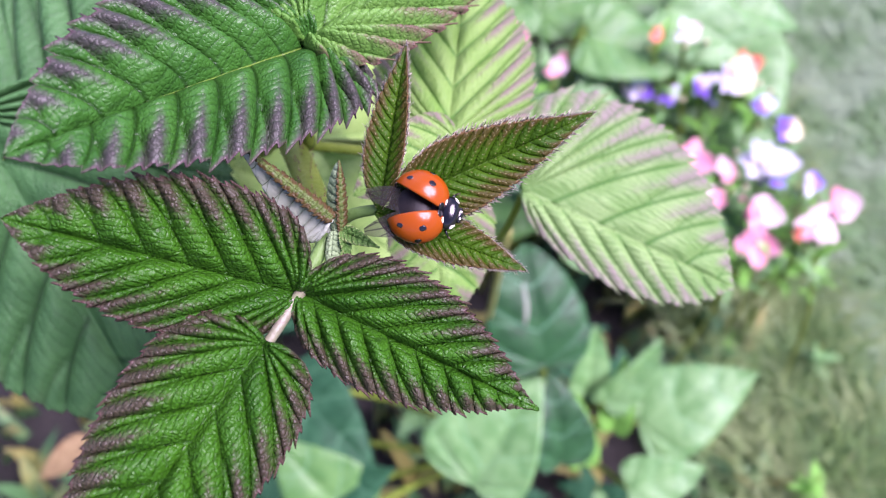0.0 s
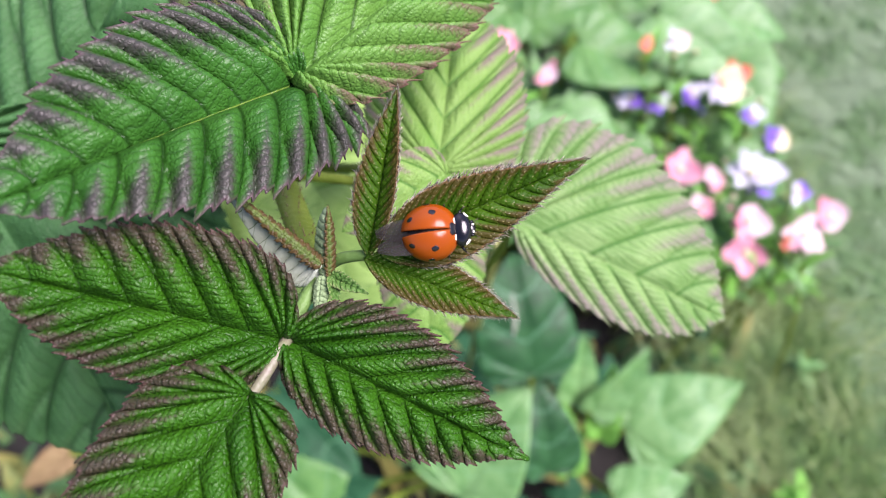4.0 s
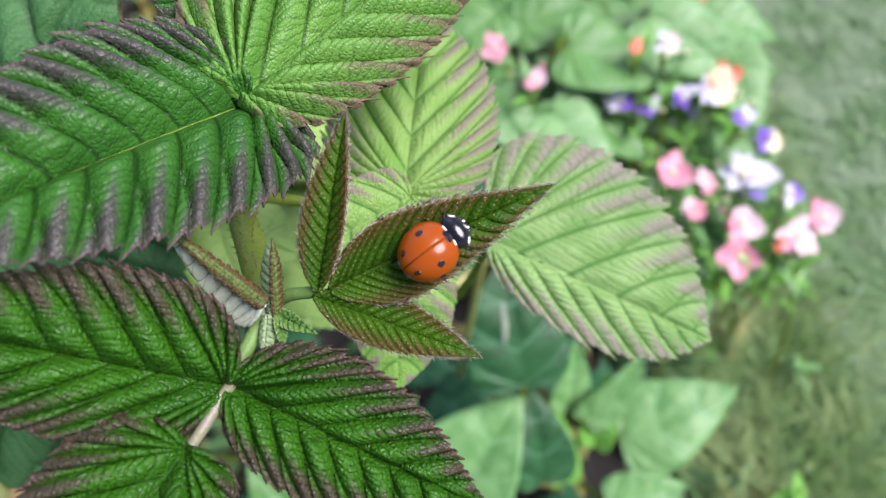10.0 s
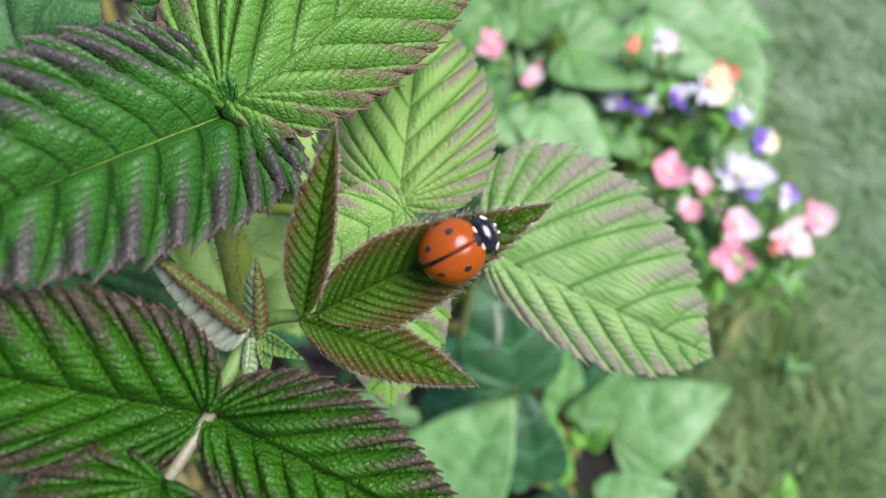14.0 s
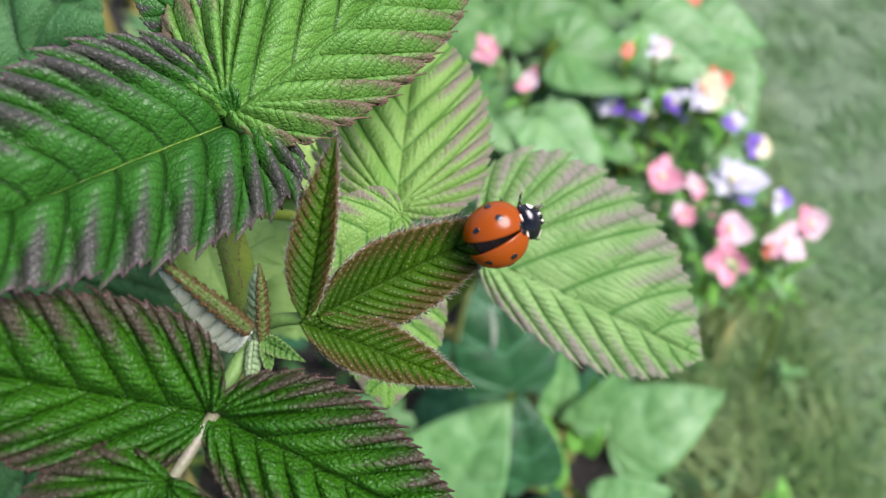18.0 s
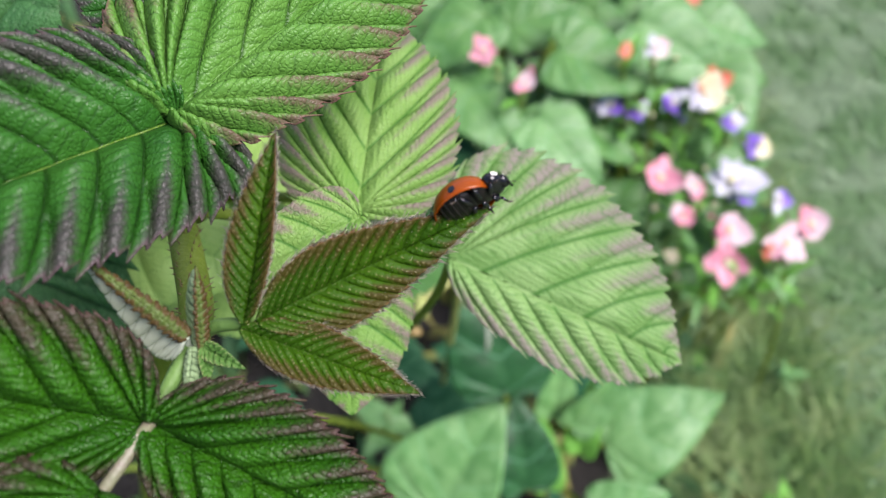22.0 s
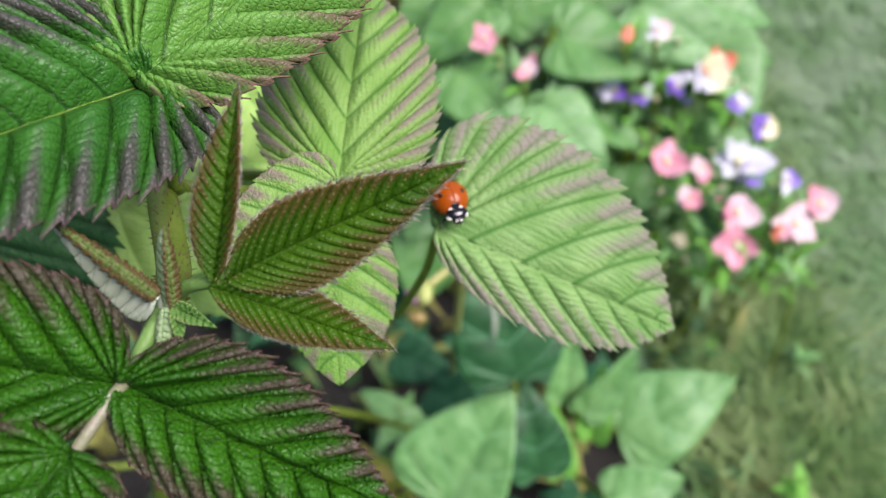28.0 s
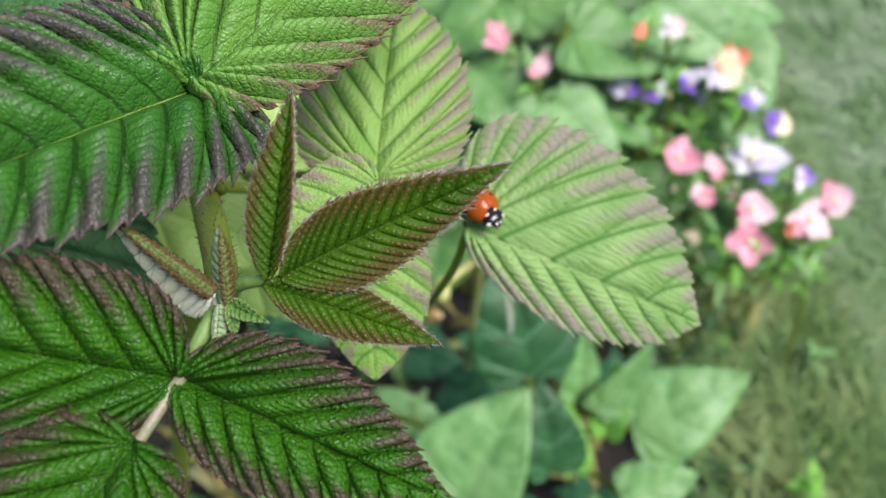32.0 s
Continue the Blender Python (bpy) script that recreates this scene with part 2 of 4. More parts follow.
LEAF_HEART = leaf_material("heart leaf, green", (0.05, 0.155, 0.032), (0.08, 0.2, 0.048), (0.07, 0.17, 0.05), 0.9, (0.09, 0.22, 0.09), rough=0.42, bump=0.2, rung=0.1, gloss=0.3)
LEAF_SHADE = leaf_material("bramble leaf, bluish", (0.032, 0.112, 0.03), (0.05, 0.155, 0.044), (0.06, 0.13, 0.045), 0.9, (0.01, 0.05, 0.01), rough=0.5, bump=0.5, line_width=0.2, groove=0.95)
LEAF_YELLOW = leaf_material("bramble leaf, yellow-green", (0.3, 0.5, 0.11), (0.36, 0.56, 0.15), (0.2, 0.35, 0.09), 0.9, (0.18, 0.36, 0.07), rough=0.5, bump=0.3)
LEAF_BROAD = leaf_material("broad leaf, light", (0.07, 0.19, 0.05), (0.12, 0.26, 0.085), (0.09, 0.24, 0.07), 0.9, (0.13, 0.3, 0.12), rough=0.38, bump=0.2, rung=0.1, gloss=0.3)
LEAF_FRESH = leaf_material("bramble leaf, fresh green", (0.16, 0.43, 0.06), (0.2, 0.5, 0.085), (0.15, 0.36, 0.06), 0.9, (0.09, 0.29, 0.04), rough=0.5, bump=0.3, glow=0.5)
# deep green, taken darker still to paint in the shade of the bed
LEAF_DEEP = leaf_material("broad leaf, deep green", (0.01, 0.055, 0.022), (0.02, 0.085, 0.036), (0.015, 0.07, 0.028), 0.9, (0.05, 0.15, 0.07), rough=0.5, bump=0.2, rung=0.1, gloss=0.1)
LEAF_TEAL = leaf_material("broad leaf, blue-green", (0.008, 0.045, 0.012), (0.016, 0.075, 0.021), (0.02, 0.1, 0.03), 0.9, (0.07, 0.19, 0.1), rough=0.4, bump=0.2, rung=0.1, gloss=0.2)
LEAF_DRY = leaf_material("withered leaf", (0.17, 0.12, 0.05), (0.23, 0.17, 0.075), (0.2, 0.12, 0.05), 0.8, (0.14, 0.09, 0.04), rough=0.7, bump=0.3, rung=0.1)
STEM_GREEN = plain_material("green stem", (0.075, 0.12, 0.01), (0.115, 0.165, 0.02), 300, rough=0.5, bump=0.4, spec=0.15)
STEM_PALE = plain_material("pale green stalk", (0.075, 0.15, 0.03), (0.1, 0.19, 0.05), 400, rough=0.5, bump=0.3, spec=0.2)
STEM_PINK = plain_material("pinkish leaf stalk", (0.145, 0.125, 0.09), (0.13, 0.145, 0.075), 400, rough=0.5, bump=0.3)
THORN_RED = plain_material("reddish prickle", (0.07, 0.035, 0.015), (0.12, 0.07, 0.025), 900, rough=0.4)
BUD_WHITE = leaf_material("downy white underside", (0.42, 0.48, 0.36), (0.5, 0.55, 0.44), (0.16, 0.23, 0.1), 0.85, (0.06, 0.12, 0.035), rough=0.8, glow=0.15, bump=0.2, groove=0.9, rung=0.0, gloss=0.05)
BUD_GREY = leaf_material("downy grey-green underside", (0.2, 0.3, 0.14), (0.26, 0.36, 0.2), (0.2, 0.24, 0.1), 0.9, (0.08, 0.15, 0.05), rough=0.8, glow=0.2, bump=0.3)
BUD_GREEN = leaf_material("crinkled young green", (0.05, 0.14, 0.02), (0.09, 0.19, 0.04), (0.22, 0.27, 0.1), 0.8, (0.015, 0.045, 0.006), rough=0.6, glow=0.2, bump=0.5, dots=0.5)
BUD_BROWN = leaf_material("brown bud margin", (0.06, 0.1, 0.018), (0.09, 0.135, 0.03), (0.06, 0.028, 0.008), 0.35, (0.02, 0.012, 0.004), rough=0.5, glow=0.2, bump=0.4)
HAIR = plain_material("pale hair", (0.68, 0.64, 0.56), (0.76, 0.72, 0.64), 500, rough=0.6, glow=0.5)


# ---- leaves ----
def fringe(bm, rows, rng, size):
    """Fine hairs along a line of places with outward ways."""
    for place, out in rows:
        d = (out + Vector((rng.uniform(-.4, .4), rng.uniform(-.4, .4), rng.uniform(-.2, .6)))).normalized() * size * rng.uniform(0.6, 1.2)
        s = d.orthogonal().normalized() * size * 0.1
        o = d.cross(s).normalized() * size * 0.1
        tri_ = [bm.verts.new(place + s), bm.verts.new(place - 0.5 * s + o), bm.verts.new(place - 0.5 * s - o)]
        top = bm.verts.new(place + d)
        for k in range(3):
            bm.faces.new((tri_[k], tri_[(k + 1) % 3], top))


def leaf_mesh(name, length, left, right, veins=9, teeth=0.04, ridge=0.02, fold=0.0, arch=0.0, curl=0.0, lobe=0.12, taper=0.62, sub=12, across=26,
              wave=0.0, seed=0, shape=1.05, slant=0.8, crowd=0.72, point=0.0, down=0, rungs=0.0, quilt=0.0, tail=0.0, twigs=0.0):
    """A leaf blade: x from stalk to tip, y across, z up. left and right: half widths over the length. Rows run along its side veins.
    fold, lobe, taper, shape, tail and slant may differ for the two halves. rungs: the step of the small cross veins, quilt: the bulge between them,
    twigs: the depth of each vein's side branch, tail: how far the tip is drawn out."""
    rng = random.Random(seed)
    bm = bmesh.new()
    grid, half = bm.loops.layers.uv.new("grid"), bm.loops.layers.uv.new("half")
    steps = veins * sub
    tag, tag_end = {}, {}
    rib = []
    jitter = [rng.uniform(0.6, 1.3) for _ in range(2 * veins + 4)]
    phase = [rng.random() for _ in range(2 * veins + 4)]
    swell = [rng.uniform(0.75, 1.2) for _ in range(2 * veins + 4)]
    pair = [v if isinstance(v, tuple) else (v, v) for v in (fold, lobe, taper, shape, tail, slant)]
    gap = rungs or 0.06
    for side, width in ((1, left), (-1, right)):
        far_fold, back, front, full, drawn, lean = [p[0 if side > 0 else 1] for p in pair]
        rows = []
        for i in range(steps + 1):
            t = i / steps
            s = t ** crowd
            # the margin, a cubic from stalk to tip
            b, c, d = 3 * s * (1 - s) ** 2, 3 * s * s * (1 - s), s ** 3
            ex = b * -back + c * front + d
            ey = (b * full + c * 1.18 * (1 - point * s)) * width * 1.16 * (1 - drawn * s ** 7)
            mx = max(0.0, ex - lean * ey) * min(1, 4 * s) if i else 0.0
            k, f = divmod(i, sub)
            f /= sub
            cell = k + (veins if side < 0 else 0)
            saw = 0.66 * f ** 1.5 * jitter[cell] + 0.45 * ((3 * f) % 1.0) ** 1.1
            push = teeth * saw * (0.35 + 0.65 * math.sin(math.pi * min(1, s * 1.1)) ** 0.5) * (1 - s ** 8) * min(1, 5 * s)
            dx, dy = ex - mx, ey
            size = math.hypot(dx, dy) + 1e-6
            furrow = abs(math.sin(math.pi * f)) ** 0.8
            row = []
            for j in range(across + 1):
                q = (j / across) ** 0.9
                edge = q ** 6
                bow = 0.16 * width * q * (1 - q)
                x = mx + dx * q + (dx / size * 0.8 + 0.35) * push * edge - bow
                y = dy * q + (dy / size) * push * edge + 0.5 * bow + 1e-5 * j
                y *= 1 if i else 0.02
                steep = min(1, q * 5) * (1 - 0.5 * q ** 5) * min(1.0, 5 * (1 - s) + 0.1)
                z = ridge * furrow * steep * swell[cell]
                z -= 0.25 * ridge * max(0.0, 1 - q * 9)
                if twigs and q > 0.38:
                    z -= twigs * ridge * steep * min(1, (q - 0.38) * 5) * math.exp(-((f - 1 + (q - 0.38) * 0.8) / 0.09) ** 2) * min(1, 6 * (1 - f))
                r = size * q / gap + 0.9 * noise.noise(Vector((size * q * 16, (cell + f) * 1.9, seed)))
                if quilt:
                    g = r + phase[cell] + 1.1 * f
                    z += quilt * (abs(math.sin(math.pi * g)) ** 0.7 - 0.5) * math.sin(math.pi * f) ** 0.5 * min(1, q * 6) * (1 - q ** 4) * min(1.0, 4 * (1 - s))
                z += y * far_fold + curl * y * y / max(width, 0.01) + arch * 4 * x * (1 - x)
                z += wave * math.sin(5.3 * x + side + seed) * q * q
                if j == 0 and side < 0:
                    v = rib[i]
                else:
                    v = bm.verts.new((x * length, side * y * length, z * length))
                    if j == 0:
                        rib.append(v)
                u = t * veins + (40 if side < 0 else 0)
                tag[v, side] = (u, r + phase[cell] + 1.1 * f, q, s)
                tag_end[v, side] = (u, r + phase[cell - 1] + 1.1, q, s) if f == 0 and i else tag[v, side]
                row.append(v)
            rows.append(row)
        for a, b in zip(rows, rows[1:]):
            for j in range(across):
                corners = (a[j], b[j], b[j + 1], a[j + 1]) if side < 0 else (a[j], a[j + 1], b[j + 1], b[j])
                if len(set(corners)) < 4:
                    continue
                face = bm.faces.new(corners)
                ends = (b[j], b[j + 1])
                for loop in face.loops:
                    u = (tag_end if loop.vert in ends else tag)[loop.vert, side]
                    loop[grid].uv, loop[half].uv = u[:2], u[2:]
        if down:
            rims = [(row[-1].co.copy(), (row[-1].co - row[-3].co).normalized()) for row in rows[2:-1]]
            nap = []
            for _ in range(down):
                row = rng.choice(rows)
                nap.append((rng.choice(row[3:]).co.copy(), Vector((0.15, 0.3 * side, 0.9))))
            first = len(bm.faces)
            fringe(bm, rims, rng, length * 0.038)
            fringe(bm, nap, rng, length * 0.014)
            bm.faces.ensure_lookup_table()
            for face in bm.faces[first:]:
                face.material_index = 1
    return bm


def leaf(name, base, tip, up, material, parent, label="", thick=0.00012, **shape):
    """A leaf from the place of its stalk to that of its tip; up: the way its upper side looks, in the plan."""
    a, b = P(*base), P(*tip)
    m = frame_of(a, b - a, way(*up))
    bm = leaf_mesh(name, (b - a).length, **shape)
    ob = part(name, bm, [material, HAIR] if shape.get("down") else material, parent, label, m)
    if thick:
        solid = ob.modifiers.new("thickness", "SOLIDIFY")
        solid.thickness, solid.offset = thick, -1
        if shape.get("down"):
            blade = ob.vertex_groups.new(name="blade")
            blade.add([v for p in ob.data.polygons if p.material_index == 0 for v in p.vertices], 1.0, "REPLACE")
            solid.vertex_group, solid.thickness_vertex_group = "blade", 0.0
    return ob


# ---- ground ----
def ground_sheet():
    bm = bmesh.new()
    n = 60
    xs = [-40, -10, -4, -2] + [-1.2 + 2.4 * i / n for i in range(n + 1)] + [2, 4, 10, 40]
    ys = [-40, -10, -4, -1] + [-0.3 + 1.8 * i / n for i in range(n + 1)] + [2.5, 4, 10, 40]
    grid = [[bm.verts.new((x, y, 0.012 * noise.noise(Vector((x * 9, y * 9, 0))) if abs(x) < 1.2 else 0)) for y in ys] for x in xs]
    for a, b in zip(grid, grid[1:]):
        for j in range(len(ys) - 1):
            bm.faces.new((a[j], b[j], b[j + 1], a[j + 1]))
    # near-black earth: the shade of the plants is put into the soil colour
    soil = plain_material("soil darkened for plant shade, and turf", (0.003, 0.003, 0.002), (0.009, 0.008, 0.005), 30, rough=0.9, bump=0.8, depth=0.01)
    t = soil.node_tree
    skin = t.nodes["Principled BSDF"]
    earth = skin.inputs["Base Color"].links[0].from_socket
    coords = node(t, "ShaderNodeTexCoord")
    spot = node(t, "ShaderNodeSeparateXYZ", [(0, coords.outputs["Object"])])
    patch_ = node(t, "ShaderNodeTexNoise", [("Vector", coords.outputs["Object"])], Scale=17.0, Detail=4.0)
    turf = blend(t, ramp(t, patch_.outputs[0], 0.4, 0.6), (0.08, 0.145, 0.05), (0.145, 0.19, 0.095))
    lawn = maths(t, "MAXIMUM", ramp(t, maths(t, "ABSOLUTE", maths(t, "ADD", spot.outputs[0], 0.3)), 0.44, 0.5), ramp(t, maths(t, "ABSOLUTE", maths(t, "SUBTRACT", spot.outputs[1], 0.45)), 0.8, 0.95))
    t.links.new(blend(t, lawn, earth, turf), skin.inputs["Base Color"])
    return tagged(part("ground", bm, soil, None), "soil under the plants, their shade put into its colour, grown over with grass", "ground", kind="structure")


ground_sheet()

# ---- the bramble shoot ----
cane_foot = P(-160, -190, 520)
cane_foot.z = 0.0
cane = thing("raspberry_cane", Matrix.Translation(cane_foot), "prickly green raspberry shoot with purple-edged toothed leaves", "plant")


def stem_line(*places):
    return smooth_line([P(*p) for p in places])


def stalk(name, places, radii, material, label="", parent=None, sides=10):
    line = stem_line(*places)
    r = [radii[0] + (radii[1] - radii[0]) * i / (len(line) - 1) for i in range(len(line))]
    bm = bmesh.new()
    tube(bm, line, [x / 1000 for x in r], sides)
    return part(name, bm, material, parent or cane, label)


line = stem_line((-9.9, 1.0, 65.2), (-11.2, 2.4, 69.5), (-13.0, 4.6, 75), (-16.3, 10.2, 82), (-20.5, 14.5, 92), (-27, 14, 106), (-34, 6, 130), (-70, -50, 220), (-125, -130, 370)) + [cane_foot]
radii = [0.0009 + 0.0006 * min(1, i / 12) + 0.0012 * min(1, max(0, i - 30) / 20) for i in range(len(line))]
bm = bmesh.new()
tube(bm, line, radii, 14)
stem = part("stem", bm, STEM_GREEN, cane, "hairy yellow-green stem")
rng = random.Random(4)
for i in range(5, 34):
    for k in range(6):
        a = rng.uniform(0, 6.28)
        p, q = line[i], line[i + 1]
        along = (q - p).normalized()
        s = along.orthogonal().normalized()
        out = (math.cos(a) * s + math.sin(a) * along.cross(s)).normalized()
        start = p.lerp(q, rng.random()) + out * radii[i] * 0.9
        bm = bmesh.new()
        tube(bm, [start, start + out * 0.0002, start + out * rng.uniform(0.0004, 0.0007) + along * 0.0002], [0.0001, 0.00006, 0.00001], 5)
        part("prickle", bm, THORN_RED, stem)

# upper pair of leaflets
STEM_DARK = plain_material("dark green stalk", (0.03, 0.09, 0.012), (0.05, 0.13, 0.02), 400, rough=0.5, bump=0.3)
upper_stalk = stalk("leaf_stalk", [(-15.5, 12, 84), (-14.5, 16.5, 76), (-12.6, 19.3, 69.3)], (0.8, 0.5), STEM_GREEN)
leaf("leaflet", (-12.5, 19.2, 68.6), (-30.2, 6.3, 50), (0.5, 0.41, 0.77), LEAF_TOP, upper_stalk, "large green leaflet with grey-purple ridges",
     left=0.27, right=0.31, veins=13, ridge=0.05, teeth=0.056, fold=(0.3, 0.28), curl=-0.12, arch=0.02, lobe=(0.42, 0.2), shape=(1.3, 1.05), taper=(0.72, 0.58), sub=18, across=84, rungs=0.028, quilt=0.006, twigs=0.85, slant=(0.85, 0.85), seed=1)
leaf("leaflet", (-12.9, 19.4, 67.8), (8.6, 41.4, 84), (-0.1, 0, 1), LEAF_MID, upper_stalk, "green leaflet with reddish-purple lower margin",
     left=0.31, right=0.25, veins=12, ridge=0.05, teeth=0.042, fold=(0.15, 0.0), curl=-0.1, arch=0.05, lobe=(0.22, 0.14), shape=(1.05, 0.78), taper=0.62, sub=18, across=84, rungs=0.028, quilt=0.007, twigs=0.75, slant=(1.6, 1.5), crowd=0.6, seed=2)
stalk("leaf_stalk", [(-12.3, 19.5, 69.6), (-12.6, 19.25, 69.0), (-13.0, 18.9, 68.6), (-13.5, 18.5, 68.3)], (0.6, 0.3), STEM_DARK, "short dark green stalk", upper_stalk)
small_stalk = stalk("leaf_stalk", [(-15, 15, 84), (-14.6, 21, 78), (-15.6, 26.6, 70.3)], (0.4, 0.25), STEM_PINK)
leaf("leaflet", (-15.6, 26.6, 70), (-20.6, 30.6, 68), (-.1, -.1, 1), LEAF_TOP, small_stalk, "small purple-edged leaflet", left=0.36, right=0.4, veins=6, teeth=0.07, ridge=0.03, fold=0.1, seed=3)

# lower leaf of three
lower_stalk = stalk("leaf_stalk", [(-9.9, 1.6, 65.0), (-10.7, 0.1, 64.2), (-11.6, -2.0, 63.4), (-12.3, -3.9, 62.6)], (0.75, 0.5), STEM_PALE, "pale green leaf stalk")
end_stalk = stalk("leaf_stalk", [(-11.9, -3.3, 62.8), (-12.35, -4.3, 60.9), (-13.4, -6.3, 59.6), (-14.5, -8.1, 59.0)], (0.5, 0.44), STEM_PINK, "thin pinkish downy stalk", lower_stalk)
rng = random.Random(8)
bm = bmesh.new()
fringe(bm, [(P(-12.4 - 2.1 * u, -4.1 - 4.0 * u, 60.4 - 1.5 * u) , way(rng.uniform(-1, 1), rng.uniform(-1, 1), rng.uniform(0, 1))) for u in [rng.random() for _ in range(45)]], rng, 0.0005)
part("down", bm, HAIR, end_stalk, "fine pale hairs")
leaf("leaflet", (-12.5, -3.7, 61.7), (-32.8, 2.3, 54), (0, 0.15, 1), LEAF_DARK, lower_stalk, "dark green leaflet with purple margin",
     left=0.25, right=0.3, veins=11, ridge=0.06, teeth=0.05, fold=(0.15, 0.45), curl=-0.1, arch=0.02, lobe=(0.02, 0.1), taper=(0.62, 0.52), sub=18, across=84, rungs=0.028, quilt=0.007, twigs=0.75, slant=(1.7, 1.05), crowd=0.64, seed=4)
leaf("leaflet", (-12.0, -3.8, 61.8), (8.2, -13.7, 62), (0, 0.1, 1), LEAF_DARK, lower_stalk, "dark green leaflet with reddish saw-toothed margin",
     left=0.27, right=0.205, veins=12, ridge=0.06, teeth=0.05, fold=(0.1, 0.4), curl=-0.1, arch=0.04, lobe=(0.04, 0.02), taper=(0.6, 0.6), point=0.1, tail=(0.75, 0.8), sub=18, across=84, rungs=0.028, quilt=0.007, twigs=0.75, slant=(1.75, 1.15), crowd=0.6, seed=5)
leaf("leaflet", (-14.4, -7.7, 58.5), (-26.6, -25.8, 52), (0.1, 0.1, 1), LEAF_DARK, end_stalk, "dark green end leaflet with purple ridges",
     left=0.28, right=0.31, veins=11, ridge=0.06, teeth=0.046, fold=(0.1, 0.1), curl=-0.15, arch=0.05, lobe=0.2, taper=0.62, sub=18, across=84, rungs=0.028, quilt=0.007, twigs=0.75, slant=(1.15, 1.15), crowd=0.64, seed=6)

# young leaf of three, the insect's path
young_stalk = stalk("leaf_stalk", [(-9.4, 2.4, 65), (-7.6, 3.1, 63.2), (-5.2, 3.4, 61.8)], (0.6, 0.45), STEM_PALE, "short pale green stalk")
leaf("leaflet", (-5.3, 3.4, 61.6), (-3.0, 17.0, 60.5), (-0.3, 0, 1), LEAF_YOUNG, young_stalk, "narrow young leaflet, brownish green",
     left=0.125, right=0.125, veins=17, teeth=0.035, ridge=0.02, fold=(0.7, 0.6), lobe=-0.14, taper=0.5, point=0.2, slant=1.2, sub=8, rungs=0.022, across=18, down=160, seed=7)
walked_leaflet = leaf("leaflet", (-4.3, 3.6, 61.5), (12.7, 11.5, 61.3), (0.1, -0.25, 1), LEAF_YOUNG, young_stalk, "long young leaflet, brownish red between the veins",
     left=0.19, right=0.18, veins=21, teeth=0.035, ridge=0.02, fold=(0.3, 0.2), arch=-0.02, lobe=-0.14, taper=0.4, point=0.3, slant=1.2, sub=8, rungs=0.022, across=22, down=260, seed=8)
leaf("leaflet", (-5.6, 3.0, 61.6), (7.2, -1.9, 63), (-0.1, 0.3, 1), LEAF_YOUNG, young_stalk, "narrow young leaflet, brownish green",
     left=0.16, right=0.15, veins=18, teeth=0.035, ridge=0.02, fold=(0.3, 0.2), lobe=-0.14, taper=0.5, point=0.2, slant=1.2, sub=8, rungs=0.022, across=18, down=160, seed=9)

# the folded bud leaves at the tip
bud = stalk("bud_core", [(-9.9, 1.0, 65), (-9.8, 2.4, 64.4), (-9.6, 3.4, 63.6)], (0.9, 0.35), BUD_WHITE, "downy growing tip")
leaf("bud_leaf", (-9.6, 2.4, 61.7), (-17.0, 8.4, 61.2), (-0.2, 0.1, 1), BUD_WHITE, bud, "folded bud leaf, its pleated white downy underside outward", left=0.25, right=0.02, veins=12, teeth=0.03, ridge=0.045, fold=(-0.6, -0.2), taper=0.2, shape=1.5, crowd=0.9, slant=0.2, sub=10, across=12, seed=10)
leaf("bud_leaf", (-9.4, 2.6, 60.9), (-16.7, 8.5, 60.0), (0.5, 0.3, 1), BUD_BROWN, bud, "brown saw-toothed edge of the folded bud leaf", left=0.035, right=0.05, veins=16, teeth=0.06, ridge=0.014, fold=(-0.5, -0.2), taper=0.35, shape=1.4, crowd=0.9, slant=0.2, sub=8, across=10, seed=11)
leaf("bud_leaf", (-9.1, 1.7, 63.2), (-8.9, 7.3, 61.5), (-0.4, 0, 1), BUD_GREY, bud, "upright folded bud leaf with a downy face", left=0.24, right=0.05, veins=11, teeth=0.02, ridge=0.035, fold=(-0.5, -1.0), slant=0.2, crowd=0.9, sub=8, across=10, seed=12)
leaf("bud_leaf", (-8.9, 1.6, 63.0), (-8.8, 7.5, 61.3), (0.5, 0, 1), BUD_BROWN, bud, "brown-toothed edge of a folded bud leaf", left=0.03, right=0.09, veins=14, teeth=0.06, ridge=0.016, fold=(0.2, -0.3), slant=0.3, crowd=0.9, sub=8, across=10, seed=24)
leaf("bud_leaf", (-8.6, 1.4, 63.2), (-5.4, 0.1, 62), (0, 0.2, 1), BUD_GREEN, bud, "small crinkled bud leaf", left=0.2, right=0.2, veins=10, teeth=0.06, ridge=0.05, fold=(0.5, 0.4), taper=0.4, point=0.3, sub=8, across=10, seed=13)
leaf("bud_leaf", (-9.5, 1.4, 63.2), (-9.7, -1.9, 62.6), (-0.2, 0, 1), BUD_GREY, bud, "pale downy bud leaf", left=0.22, right=0.16, veins=9, teeth=0.05, ridge=0.05, fold=(-0.2, -0.4), slant=0.3, sub=8, across=10, seed=14)
leaf("bud_leaf", (-8.8, 1.4, 63.1), (-8.2, -1.0, 62.4), (0.4, 0, 1), BUD_GREEN, bud, "small curled bud leaf", left=0.22, right=0.16, veins=8, teeth=0.06, ridge=0.05, fold=(0.3, 0.6), sub=8, across=10, seed=25)

